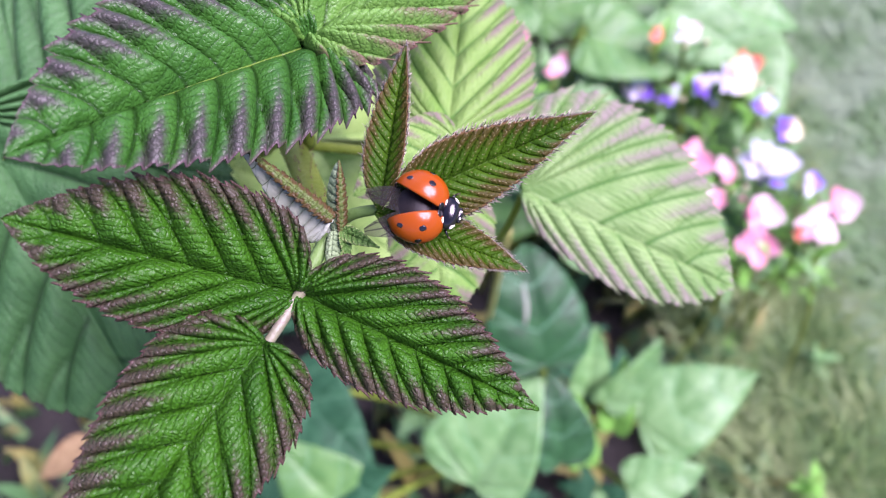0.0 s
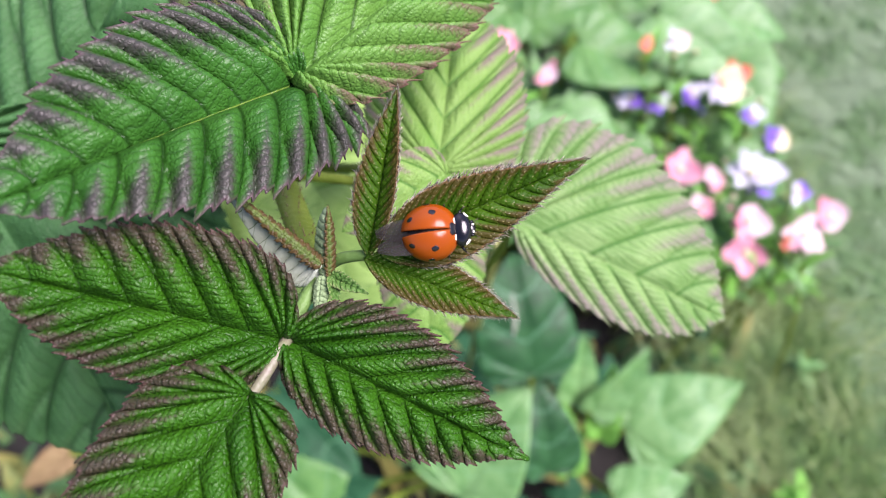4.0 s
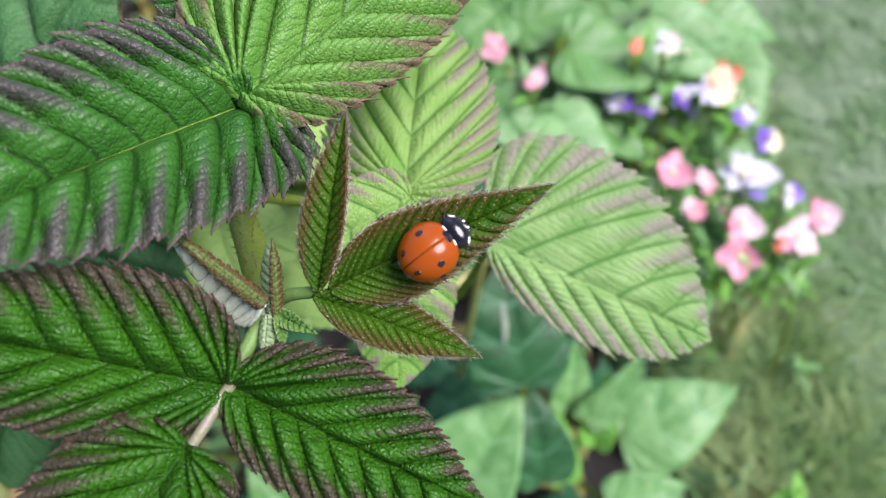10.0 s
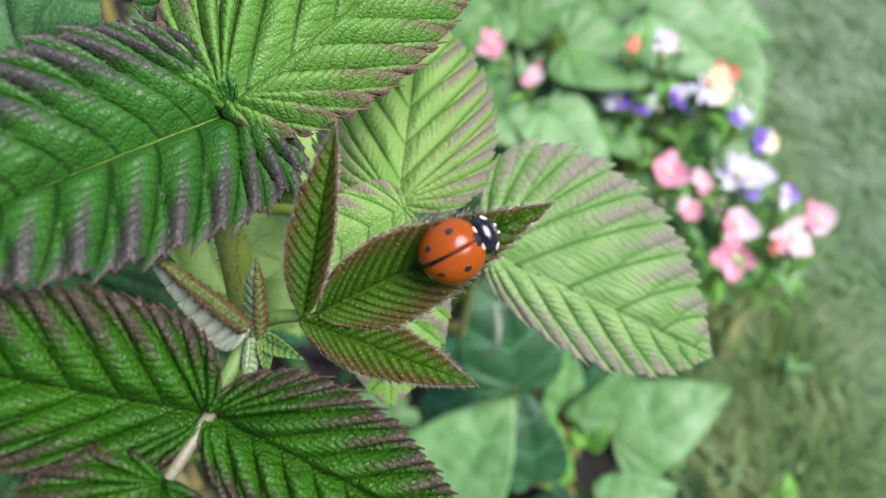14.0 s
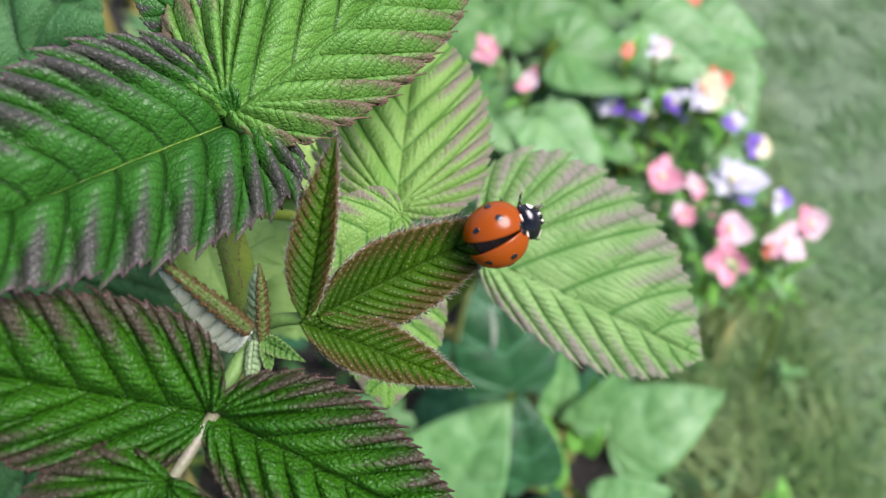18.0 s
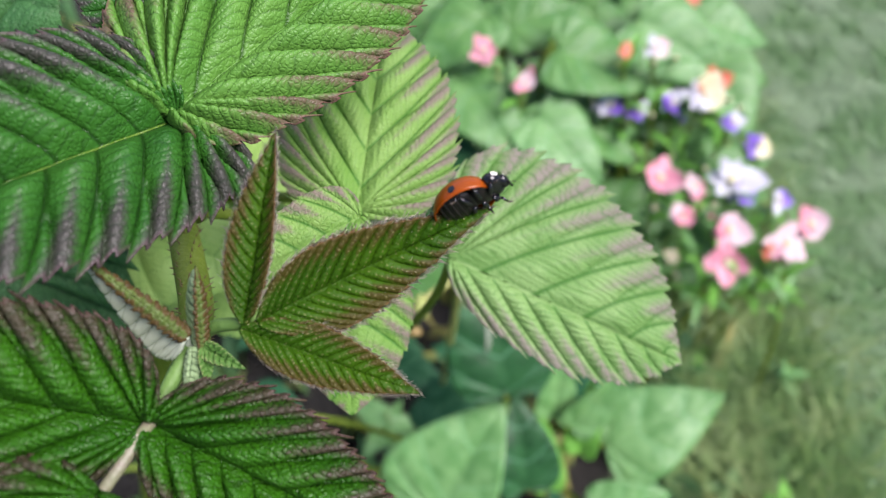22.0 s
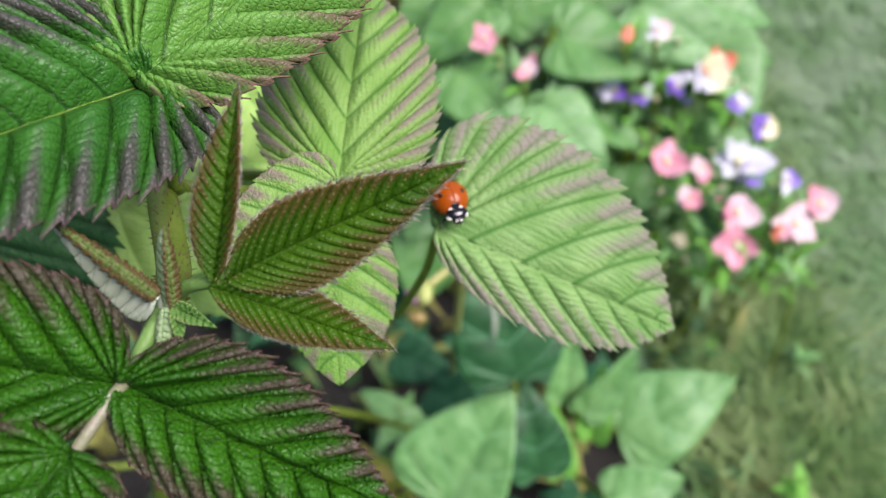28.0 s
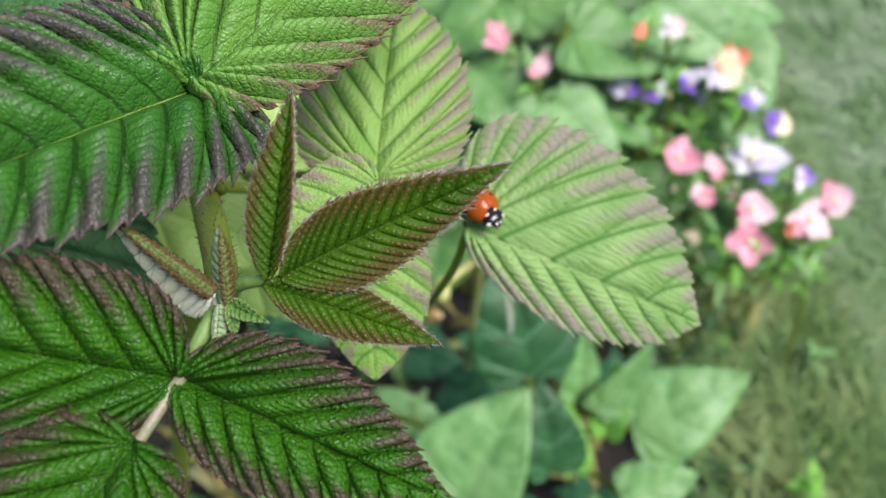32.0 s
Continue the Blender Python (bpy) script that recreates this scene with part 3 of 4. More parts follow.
# the pale leaf behind, in three
pale_stalk = stalk("leaf_stalk", [(-18, 13, 90), (-8, 12, 90), (0.4, 11.5, 87)], (0.7, 0.5), STEM_GREEN, "pale green leaf stalk")
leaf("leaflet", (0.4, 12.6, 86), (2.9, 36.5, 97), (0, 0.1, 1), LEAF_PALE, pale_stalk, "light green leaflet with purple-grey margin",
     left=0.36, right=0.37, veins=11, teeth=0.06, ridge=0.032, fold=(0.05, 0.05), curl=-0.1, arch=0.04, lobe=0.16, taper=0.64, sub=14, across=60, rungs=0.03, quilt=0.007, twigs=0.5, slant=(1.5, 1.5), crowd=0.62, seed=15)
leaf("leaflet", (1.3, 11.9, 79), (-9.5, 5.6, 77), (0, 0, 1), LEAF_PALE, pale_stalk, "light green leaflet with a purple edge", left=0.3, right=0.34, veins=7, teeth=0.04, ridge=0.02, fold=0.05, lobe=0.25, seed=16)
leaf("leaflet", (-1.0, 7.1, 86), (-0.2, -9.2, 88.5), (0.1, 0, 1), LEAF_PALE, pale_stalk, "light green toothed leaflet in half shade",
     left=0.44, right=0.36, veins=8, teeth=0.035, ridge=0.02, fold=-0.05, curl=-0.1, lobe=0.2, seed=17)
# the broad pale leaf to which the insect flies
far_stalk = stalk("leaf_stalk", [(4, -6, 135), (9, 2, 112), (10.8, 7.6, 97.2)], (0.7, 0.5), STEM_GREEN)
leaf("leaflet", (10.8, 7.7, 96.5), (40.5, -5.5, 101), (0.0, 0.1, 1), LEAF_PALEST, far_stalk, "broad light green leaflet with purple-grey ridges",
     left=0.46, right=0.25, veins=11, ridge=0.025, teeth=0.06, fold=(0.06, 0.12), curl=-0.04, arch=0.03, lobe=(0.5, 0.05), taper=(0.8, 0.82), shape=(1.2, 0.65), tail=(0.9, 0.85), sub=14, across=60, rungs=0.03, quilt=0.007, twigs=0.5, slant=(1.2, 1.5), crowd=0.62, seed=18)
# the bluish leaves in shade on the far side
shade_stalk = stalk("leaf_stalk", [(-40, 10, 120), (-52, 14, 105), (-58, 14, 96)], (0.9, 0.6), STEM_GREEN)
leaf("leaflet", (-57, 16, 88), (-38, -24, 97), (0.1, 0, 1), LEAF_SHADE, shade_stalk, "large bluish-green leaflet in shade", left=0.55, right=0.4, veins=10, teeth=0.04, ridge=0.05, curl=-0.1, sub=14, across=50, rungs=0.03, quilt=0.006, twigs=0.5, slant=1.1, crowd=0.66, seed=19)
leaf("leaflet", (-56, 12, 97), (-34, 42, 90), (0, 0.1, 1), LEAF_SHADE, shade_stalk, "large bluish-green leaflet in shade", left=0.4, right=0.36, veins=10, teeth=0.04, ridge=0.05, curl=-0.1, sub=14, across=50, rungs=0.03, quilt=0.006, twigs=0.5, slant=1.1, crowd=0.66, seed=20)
# these two take the yellow-green to make up for light blocked above
leaf("leaflet", (-38, 14, 100), (-14, 6, 104), (0, 0.1, 1), LEAF_YELLOW, shade_stalk, "yellow-green leaflet, its pale colour standing in for soft light", left=0.4, right=0.36, veins=8, teeth=0.04, ridge=0.025, curl=-0.1, seed=21)
leaf("leaflet", (-36, 17, 116), (-7, -1, 112), (0, 0.1, 1), LEAF_YELLOW, shade_stalk, "yellow-green leaflet, its pale colour standing in for soft light", left=0.36, right=0.36, veins=8, teeth=0.04, ridge=0.025, curl=-0.1, seed=26)
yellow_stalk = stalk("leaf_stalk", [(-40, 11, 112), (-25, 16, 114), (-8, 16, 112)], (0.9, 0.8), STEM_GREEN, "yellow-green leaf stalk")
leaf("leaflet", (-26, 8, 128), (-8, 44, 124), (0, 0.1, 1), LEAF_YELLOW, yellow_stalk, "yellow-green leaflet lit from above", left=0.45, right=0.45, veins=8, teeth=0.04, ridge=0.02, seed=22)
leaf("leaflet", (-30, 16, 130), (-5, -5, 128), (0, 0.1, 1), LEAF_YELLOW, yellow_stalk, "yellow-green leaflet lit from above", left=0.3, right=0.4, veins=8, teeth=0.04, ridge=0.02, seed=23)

# ---- the bed behind: broad-leaved plants and flowers ----
def broad_plant(name, foot, label, group="broad-leaved plants"):
    foot = P(*foot)
    foot.z = 0.0
    return thing(name, Matrix.Translation(foot), label, "plant", group)


def broad_leaf(plant, base, tip, up, material, label="", left=0.42, right=0.42, lobe=0.25, fold=0.15, curl=-0.1, arch=0.05, seed=0, **kw):
    foot = PLACE[plant].translation
    b = P(*base)
    bm = bmesh.new()
    mid = foot.lerp(b, 0.55) + Vector((0, 0, 0.03))
    tube(bm, smooth_line([foot, mid, b]), 0.0016, 7)
    twig = part("leaf_stalk", bm, STEM_GREEN, plant)
    return leaf("leaf_blade", base, tip, up, material, twig, label, thick=0.0003, left=left, right=right, veins=5, teeth=0.0, ridge=kw.pop("ridge", 0.02), wave=0.035,
                fold=fold, curl=curl, arch=arch, lobe=lobe, taper=kw.pop("taper", 0.46), point=kw.pop("point", 0.3), sub=6, across=9, seed=seed, **kw)


front = broad_plant("broad_leaved_plant", (60, -80, 420), "low plant with broad pointed light green leaves")
broad_leaf(front, (14, -104, 322), (43.5, -55, 318), (-.1, .2, 1), LEAF_BROAD, left=0.6, right=0.4, seed=31)
broad_leaf(front, (57, -103, 352), (51, -57, 350), (.2, .2, 1), LEAF_TEAL, left=0.36, right=0.4, fold=0.3, seed=32)
broad_leaf(front, (106, -93, 392), (168, -66, 388), (-.1, .3, 1), LEAF_BROAD, left=0.4, right=0.42, fold=0.05, seed=33)
streaked = broad_leaf(front, (42, -49, 305), (33, 3, 300), (.1, .1, 1), LEAF_TEAL, "dark green leaf with a pale streak", left=0.44, right=0.42, fold=0.12, taper=0.66, point=0.05, seed=34)
broad_leaf(front, (75, -75, 380), (78, -38, 372), (.2, .1, 1), LEAF_BROAD, left=0.36, right=0.3, fold=0.4, seed=35)
broad_leaf(front, (84, -80, 380), (112, -46, 372), (.4, .1, 1), LEAF_BROAD, left=0.3, right=0.3, fold=0.5, seed=36)
broad_leaf(front, (90, -95, 385), (96, -55, 380), (-.3, .1, 1), LEAF_FRESH, left=0.25, right=0.25, fold=0.4, seed=40)
broad_leaf(front, (72, -112, 380), (66, -70, 378), (.3, .1, 1), LEAF_FRESH, left=0.22, right=0.25, fold=0.4, seed=41)
broad_leaf(front, (92, -118, 360), (130, -108, 360), (0, .2, 1), LEAF_BROAD, left=0.4, right=0.4, seed=42)
broad_leaf(front, (8, -62, 360), (38, -80, 350), (0, .2, 1), LEAF_DEEP, left=0.4, right=0.4, seed=37)
broad_leaf(front, (-10, -48, 380), (22, -60, 375), (0, .2, 1), LEAF_DEEP, left=0.4, right=0.4, seed=38)
broad_leaf(front, (-38, -112, 305), (-70, -78, 300), (0, .2, 1), LEAF_HEART, left=0.46, right=0.46, seed=45)
broad_leaf(front, (-60, -110, 310), (-20, -90, 300), (0, .2, 1), LEAF_DEEP, left=0.4, right=0.4, seed=39)
broad_leaf(front, (-70, -60, 330), (-30, -96, 320), (0, .2, 1), LEAF_DEEP, left=0.4, right=0.4, seed=43)
broad_leaf(front, (-164, -90, 335), (-186, -106, 335), (0.1, 0.2, 1), LEAF_DRY, "withered tan leaf low in the bed", left=0.3, right=0.3, seed=44)
bm = bmesh.new()
tube(bm, [P(33.5, -33 + 4 * k, 300.0 - 0.1 * k) + Vector((0.0006 * math.sin(k), 0, 0.0012)) for k in range(6)], [0.0004, 0.0012, 0.0016, 0.0015, 0.0011, 0.0004], 7)
part("pale_streak", bm, plain_material("pale scar", (0.16, 0.18, 0.13), (0.1, 0.15, 0.1), 400, rough=0.7), streaked.parent, "pale scar on the dark leaf")

# a nodding flower bud in the bed
bud_foot = P(6, -60, 400)
bud_foot.z = 0
nodding = thing("flower_bud", Matrix.Translation(bud_foot), "closed yellow-green flower bud on a bent stalk", "flower")
bm = bmesh.new()
tube(bm, smooth_line([bud_foot, bud_foot + Vector((0.01, 0.0, 0.1)), P(19.5, -2.5, 240), P(20, 1.5, 236), P(14, -2, 232), P(8.5, -6, 230)]), 0.0013, 8)
part("stem", bm, plain_material("yellow stalk", (0.16, 0.18, 0.04), (0.22, 0.23, 0.06), 200), nodding)
for k, (mat, r, at_) in enumerate([(plain_material("yellow-green bud", (0.2, 0.25, 0.05), (0.27, 0.3, 0.09), 200), 0.0034, (7.5, -8, 230)), (plain_material("dull purple sepal", (0.12, 0.06, 0.08), (0.2, 0.1, 0.13), 200), 0.0026, (4, -9.5, 231)), (plain_material("withered yellow petal", (0.16, 0.11, 0.03), (0.22, 0.16, 0.05), 200), 0.0022, (5, -16, 234))]):
    bm = bmesh.new()
    bmesh.ops.create_icosphere(bm, subdivisions=3, radius=r)
    for v in bm.verts:
        v.co = Vector((v.co.x * 0.75, v.co.y * 1.2, v.co.z * 0.8)) * (1 + 0.12 * noise.noise(v.co * 500))
    part(("bud_cup", "sepal", "petal")[k], bm, mat, nodding, m=Matrix.Translation(P(*at_)) @ Matrix.Rotation(0.7 * k, 4, "Z"))

# heart-shaped leaves above, and the thin stems among them
back = broad_plant("climbing_plant", (60, 90, 520), "plant with heart-shaped light green leaves", "heart-leaved plants")
HEARTS = [((28, 112, 440), (66, 62, 432)), ((88, 128, 440), (150, 108, 445)), ((76, 88, 436), (112, 44, 432)), ((140, 150, 450), (196, 112, 452)), ((46, 152, 450), (4, 116, 455)),
          ((62, 150, 470), (108, 166, 470)), ((180, 152, 455), (222, 138, 455)), ((22, 60, 446), (62, 36, 440)), ((100, 92, 462), (142, 64, 465)), ((120, 160, 478), (150, 130, 476)),
          ((12, 90, 460), (40, 50, 462)), ((60, 70, 470), (84, 20, 468)), ((8, 150, 480), (50, 120, 478)), ((96, 118, 474), (70, 90, 472)), ((160, 176, 480), (200, 160, 478)), ((-30, 130, 440), (6, 100, 436))]
hearts = random.Random(11)
for i, (base, tip) in enumerate(HEARTS):
    broad_leaf(back, base, tip, (hearts.uniform(-.4, .4), hearts.uniform(0, .4), 1), LEAF_TEAL if i in (7,) else LEAF_BROAD if i in (2, 3, 6) else LEAF_HEART, left=0.44, right=0.46, lobe=0.4, point=0.2, seed=50 + i)
for i in range(34):
    x, y, d, a = hearts.uniform(0, 215), hearts.uniform(5, 190), hearts.uniform(485, 530), hearts.uniform(-2.6, 0.6)
    size = hearts.uniform(45, 68)
    broad_leaf(back, (x, y, d), (x + size * math.cos(a), y + size * math.sin(a), d - hearts.uniform(-8, 8)), (hearts.uniform(-.4, .4), hearts.uniform(0, .4), 1), hearts.choice((LEAF_HEART, LEAF_HEART, LEAF_BROAD)), left=0.44, right=0.46, lobe=0.4, point=0.2, seed=90 + i)
for i in range(9):
    foot = P(hearts.uniform(20, 150), hearts.uniform(20, 140), 500)
    foot.z = 0
    bm = bmesh.new()
    tube(bm, smooth_line([foot, foot + Vector((0.02, 0.01, 0.12)), P(hearts.uniform(40, 170), hearts.uniform(60, 150), hearts.uniform(440, 480))]), [0.0016] * 17, 6)
    part("twig", bm, STEM_GREEN, back)

# small leafy plants that fill the bed
LOW = [LEAF_FRESH, LEAF_BROAD, LEAF_DEEP, LEAF_DEEP]
low = random.Random(21)
low_mesh = [[mesh_of(leaf_mesh("leaf_blade", 0.03, left=0.3, right=0.3, veins=4, teeth=0.0, ridge=0.02, fold=0.25, curl=-0.1, arch=0.06, lobe=0.2, taper=0.46, point=0.3, sub=4, across=5, seed=k), "leaf_blade", m) for k in range(2)] for m in LOW]
for i in range(120):
    x, y = (low.uniform(-0.28, 0.17), low.uniform(0.0, 0.62)) if i < 70 else (low.uniform(0.13, 0.27), low.uniform(0.1, 0.62))
    h = low.uniform(0.02, 0.1)
    plant = thing("low_plant", Matrix.Translation((x, y, 0)), "small leafy green plant in the shaded bed", "plant", "small bed plants")
    bm = bmesh.new()
    tube(bm, smooth_line([Vector((x, y, -0.004)), Vector((x + 0.004, y, h * 0.6)), Vector((x, y + 0.004, h))]), 0.0009, 5)
    part("stem", bm, STEM_GREEN, plant)
    # mostly the darkened green below the shoot, standing for shade in the gaps
    kind = low.choice((1, 2, 3, 3)) if i < 70 else low.choice((0, 1, 1, 2))
    fine = 1.0 if i < 70 else 0.5
    for k in range(7 if i < 70 else 13):
        a = k * 2.4 + low.random()
        m = Matrix.Translation((x, y, h * (0.45 + 0.08 * fine * k))) @ Matrix.Rotation(a, 4, "Z") @ Matrix.Rotation(low.uniform(-0.6, 0.3), 4, "Y") @ Matrix.Scale(fine * low.uniform(0.7, 1.2), 4)
        put("leaf_blade", low_mesh[kind][k % 2], plant, m)


narrow_mesh = [mesh_of(leaf_mesh("leaf_blade", 0.022, left=0.13, right=0.13, veins=3, teeth=0.0, ridge=0.01, fold=0.3, arch=0.1, lobe=0.02, taper=0.5, point=0.2, sub=4, across=4, seed=k), "leaf_blade", m) for k, m in enumerate((LEAF_FRESH, LEAF_BROAD))]


def petal_mesh(length, width, cup, seed):
    bm = bmesh.new()
    rng = random.Random(seed)
    rows = []
    for i in range(9):
        u = i / 8
        w = width * math.sin(math.pi * (0.08 + 0.9 * u) ** 0.8) ** 0.7
        rows.append([bm.verts.new((u * length, w * v, cup * length * (u * u * 0.6 + 0.5 * abs(v) ** 2) + 0.04 * length * math.sin(3 * u + 4 * v + seed))) for v in (-1, -.5, 0, .5, 1)])
    for a, b in zip(rows, rows[1:]):
        for j in range(4):
            bm.faces.new((a[j], a[j + 1], b[j + 1], b[j]))
    return bm


def petal_material(name, a, b):
    return plain_material(name, a, b, 60, rough=0.55, bump=0.15, glow=0.3)


WHITE = petal_material("white petal", (0.56, 0.57, 0.62), (0.5, 0.5, 0.58))
VIOLET = petal_material("violet petal", (0.14, 0.07, 0.4), (0.24, 0.14, 0.55))
PINK = petal_material("pink petal", (0.56, 0.2, 0.26), (0.62, 0.33, 0.38))
PALE_PINK = petal_material("pale pink petal", (0.6, 0.42, 0.45), (0.62, 0.52, 0.52))
RED = petal_material("orange-red petal", (0.55, 0.1, 0.05), (0.6, 0.2, 0.12))
LEAF_BUD = plain_material("yellow-green flower bud", (0.2, 0.3, 0.07), (0.3, 0.38, 0.12), 300, rough=0.5, glow=0.2)
CREAM = petal_material("cream petal", (0.55, 0.52, 0.3), (0.6, 0.58, 0.42))


def flower(place, petals, size, up, turn, seed, label):
    """One flower on its stem; petals: (material, angle, length, width) round the middle."""
    top = P(*place)
    foot = Vector((top.x + 0.03 * math.sin(seed), top.y + 0.04 * math.cos(2 * seed), 0))
    ob = thing("flower", Matrix.Translation(foot), label, "flower", "flowers in the bed")
    bm = bmesh.new()
    tube(bm, smooth_line([foot, foot.lerp(top, 0.6) + Vector((0.008, 0, 0)), top - way(*up) * 0.002]), 0.0011, 6)
    part("stem", bm, STEM_GREEN, ob)
    axis = way(*up)
    rng = random.Random(seed)
    bend = smooth_line([foot, foot.lerp(top, 0.6) + Vector((0.008, 0, 0)), top - axis * 0.002])
    for k in range(8):
        at_ = bend[-2 - k % 7] + Vector((0, 0, -0.003))
        m = Matrix.Translation(at_) @ Matrix.Rotation(k * 2.4 + seed, 4, "Z") @ Matrix.Rotation(rng.uniform(-0.9, 0.1), 4, "Y") @ Matrix.Scale(rng.uniform(0.8, 1.4), 4)
        put("leaf_blade", narrow_mesh[k % 2], ob, m)
    for k in range(2):
        at_ = top + way(rng.uniform(-1, 1), rng.uniform(-1, 1), -0.3) * rng.uniform(0.008, 0.018)
        bm = bmesh.new()
        tube(bm, smooth_line([bend[-4], at_]), 0.0005, 5)
        stemlet = part("bud_stalk", bm, STEM_PALE, ob)
        bm = bmesh.new()
        bmesh.ops.create_icosphere(bm, subdivisions=2, radius=0.0024)
        for v in bm.verts:
            v.co = Vector((v.co.x * 0.7, v.co.y * 0.7, v.co.z * 1.3)) * (1 + 0.1 * noise.noise(v.co * 600))
        part("closed_bud", bm, rng.choice((CREAM, LEAF_BUD, petals[0][0])), stemlet, m=Matrix.Translation(at_) @ Matrix.Rotation(rng.uniform(0, 1.2), 4, "X"))
    for k, (mat, angle, length, width) in enumerate(petals):
        length, angle = length * rng.uniform(0.65, 1.15), angle + rng.uniform(-16, 16)
        if mat is WHITE or mat is VIOLET:
            width *= 0.72
        m = frame_of(top, axis.orthogonal(), axis) @ Matrix.Rotation(radians(angle + turn), 4, "Z") @ Matrix.Rotation(radians(rng.uniform(-30, 18)), 4, "Y")
        part("petal", petal_mesh(size * length / 1000, size * width / 1000, 0.06, seed + k), mat, ob, m=m)
    bm = bmesh.new()
    bmesh.ops.create_icosphere(bm, subdivisions=2, radius=size * 0.00018)
    part("flower_heart", bm, CREAM, ob, m=Matrix.Translation(top + axis * 0.001))
    return ob


def lipped(upper, lower):
    return [(upper, 62, .9, .34), (upper, 104, .9, .34), (upper, 14, .85, .38), (upper, 152, .85, .38), (lower, 240, .95, .52), (lower, 298, .95, .52)]


for i, (place, up, low, size, face, turn, label) in enumerate([
        ((189, 52, 433), WHITE, WHITE, 21, (.2, -.1, 1), 20, "white and violet flower on a thin stem"),
        ((200, 44, 438), VIOLET, VIOLET, 12, (.2, -.3, 1), 200, "violet flower lip on a thin stem"),
        ((147, 52, 432), PINK, PINK, 15, (0, .2, 1), 0, "pink flower on a thin stem"),
        ((168, 48, 434), PALE_PINK, PINK, 10, (.2, 0, 1), 30, "small pale pink flower on a thin stem"),
        ((186, 22, 428), PINK, PALE_PINK, 15, (.1, 0, 1), 60, "pink flower on a thin stem"),
        ((186, 2, 430), PINK, PINK, 16, (0, -.1, 1), 180, "pink flower on a thin stem"),
        ((162, 30, 436), PINK, PALE_PINK, 9, (0, 0, 1), 180, "small pink flower bud"),
        ((222, 14, 432), PALE_PINK, PALE_PINK, 16, (.2, 0, 1), 100, "pale pink flower on a thin stem"),
        ((212, 10, 430), RED, PINK, 8, (.2, 0, 1), 40, "small red and pink flower"),
        ((238, 26, 436), PINK, PALE_PINK, 15, (.2, 0, 1), 20, "pink flower on a thin stem"),
        ((222, 40, 440), WHITE, VIOLET, 11, (.2, 0, 1), 60, "white flower on a thin stem"),
        ((178, 104, 446), WHITE, CREAM, 16, (.2, 0, 1), 60, "white and cream flower on a thin stem"),
        ((186, 112, 450), RED, PALE_PINK, 15, (.2, 0, 1), -20, "red and white flower on a thin stem"),
        ((168, 122, 452), RED, WHITE, 11, (.2, 0, 1), 90, "orange-red and white flower"),
        ((160, 100, 450), VIOLET, WHITE, 11, (.2, 0, 1), 120, "violet and white flower on a thin stem"),
        ((196, 88, 446), VIOLET, WHITE, 11, (.2, 0, 1), 70, "violet and white flower on a thin stem"),
        ((212, 74, 446), VIOLET, CREAM, 12, (.2, 0, 1), 40, "dark violet flower on a thin stem"),
        ((122, 98, 450), WHITE, VIOLET, 12, (.2, 0, 1), 20, "white and violet flower on a thin stem"),
        ((140, 95, 452), VIOLET, WHITE, 9, (.2, 0, 1), 80, "small violet and white flower"),
        ((123, 124, 420), RED, RED, 6, (.2, 0, 1), 0, "small orange-red flower on a stem"),
        ((140, 126, 420), WHITE, PALE_PINK, 9, (.2, 0, 1), 30, "small white flower with a pale pink lip"),
        ((42, 123, 422), PINK, PINK, 10, (.2, 0, 1), 0, "small pink flower on a thin stem"),
        ((65, 104, 420), PINK, PALE_PINK, 8, (.2, 0, 1), 90, "small pink flower bud"),
        ((172, 172, 465), PALE_PINK, RED, 13, (.2, 0, 1), 0, "pink and white flower on a thin stem"),
        ((160, 6, 450), CREAM, CREAM, 7, (.2, 0, 1), 0, "small cream flower bud")]):
    flower(place, lipped(up, low), size, face, turn, 70 + i, label)


# ---- grass and undergrowth ----
def blades(name, count, box, height, material, label, seed, width=0.0022, flat=0.1):
    rng = random.Random(seed)
    verts, faces = [], []
    for _ in range(count):
        x, y = rng.uniform(box[0], box[1]), rng.uniform(box[2], box[3])
        h, a, lean = height * rng.uniform(0.4, 1.1), rng.uniform(0, 6.28), rng.uniform(flat, flat + 0.9)
        w = width * rng.uniform(0.6, 1.3)
        sx, sy, lx, ly = math.cos(a) * w, math.sin(a) * w, -math.sin(a) * lean * h, math.cos(a) * lean * h
        n = len(verts)
        for u, k in ((0, 1), (.4, .9), (.75, .6), (1, .05)):
            verts += [(x - sx * k + lx * u * u, y - sy * k + ly * u * u, h * u * (1 - .3 * lean * u)), (x + sx * k + lx * u * u, y + sy * k + ly * u * u, h * u * (1 - .3 * lean * u) + 0.0002)]
        faces += [(n + 2 * i, n + 2 * i + 1, n + 2 * i + 3, n + 2 * i + 2) for i in range(3)]
    data = bpy.data.meshes.new(name)
    data.from_pydata(verts, [], faces)
    data.materials.append(material)
    for polygon in data.polygons:
        polygon.use_smooth = True
    return tagged(put(name, data, None), label, "grass", kind="stuff")


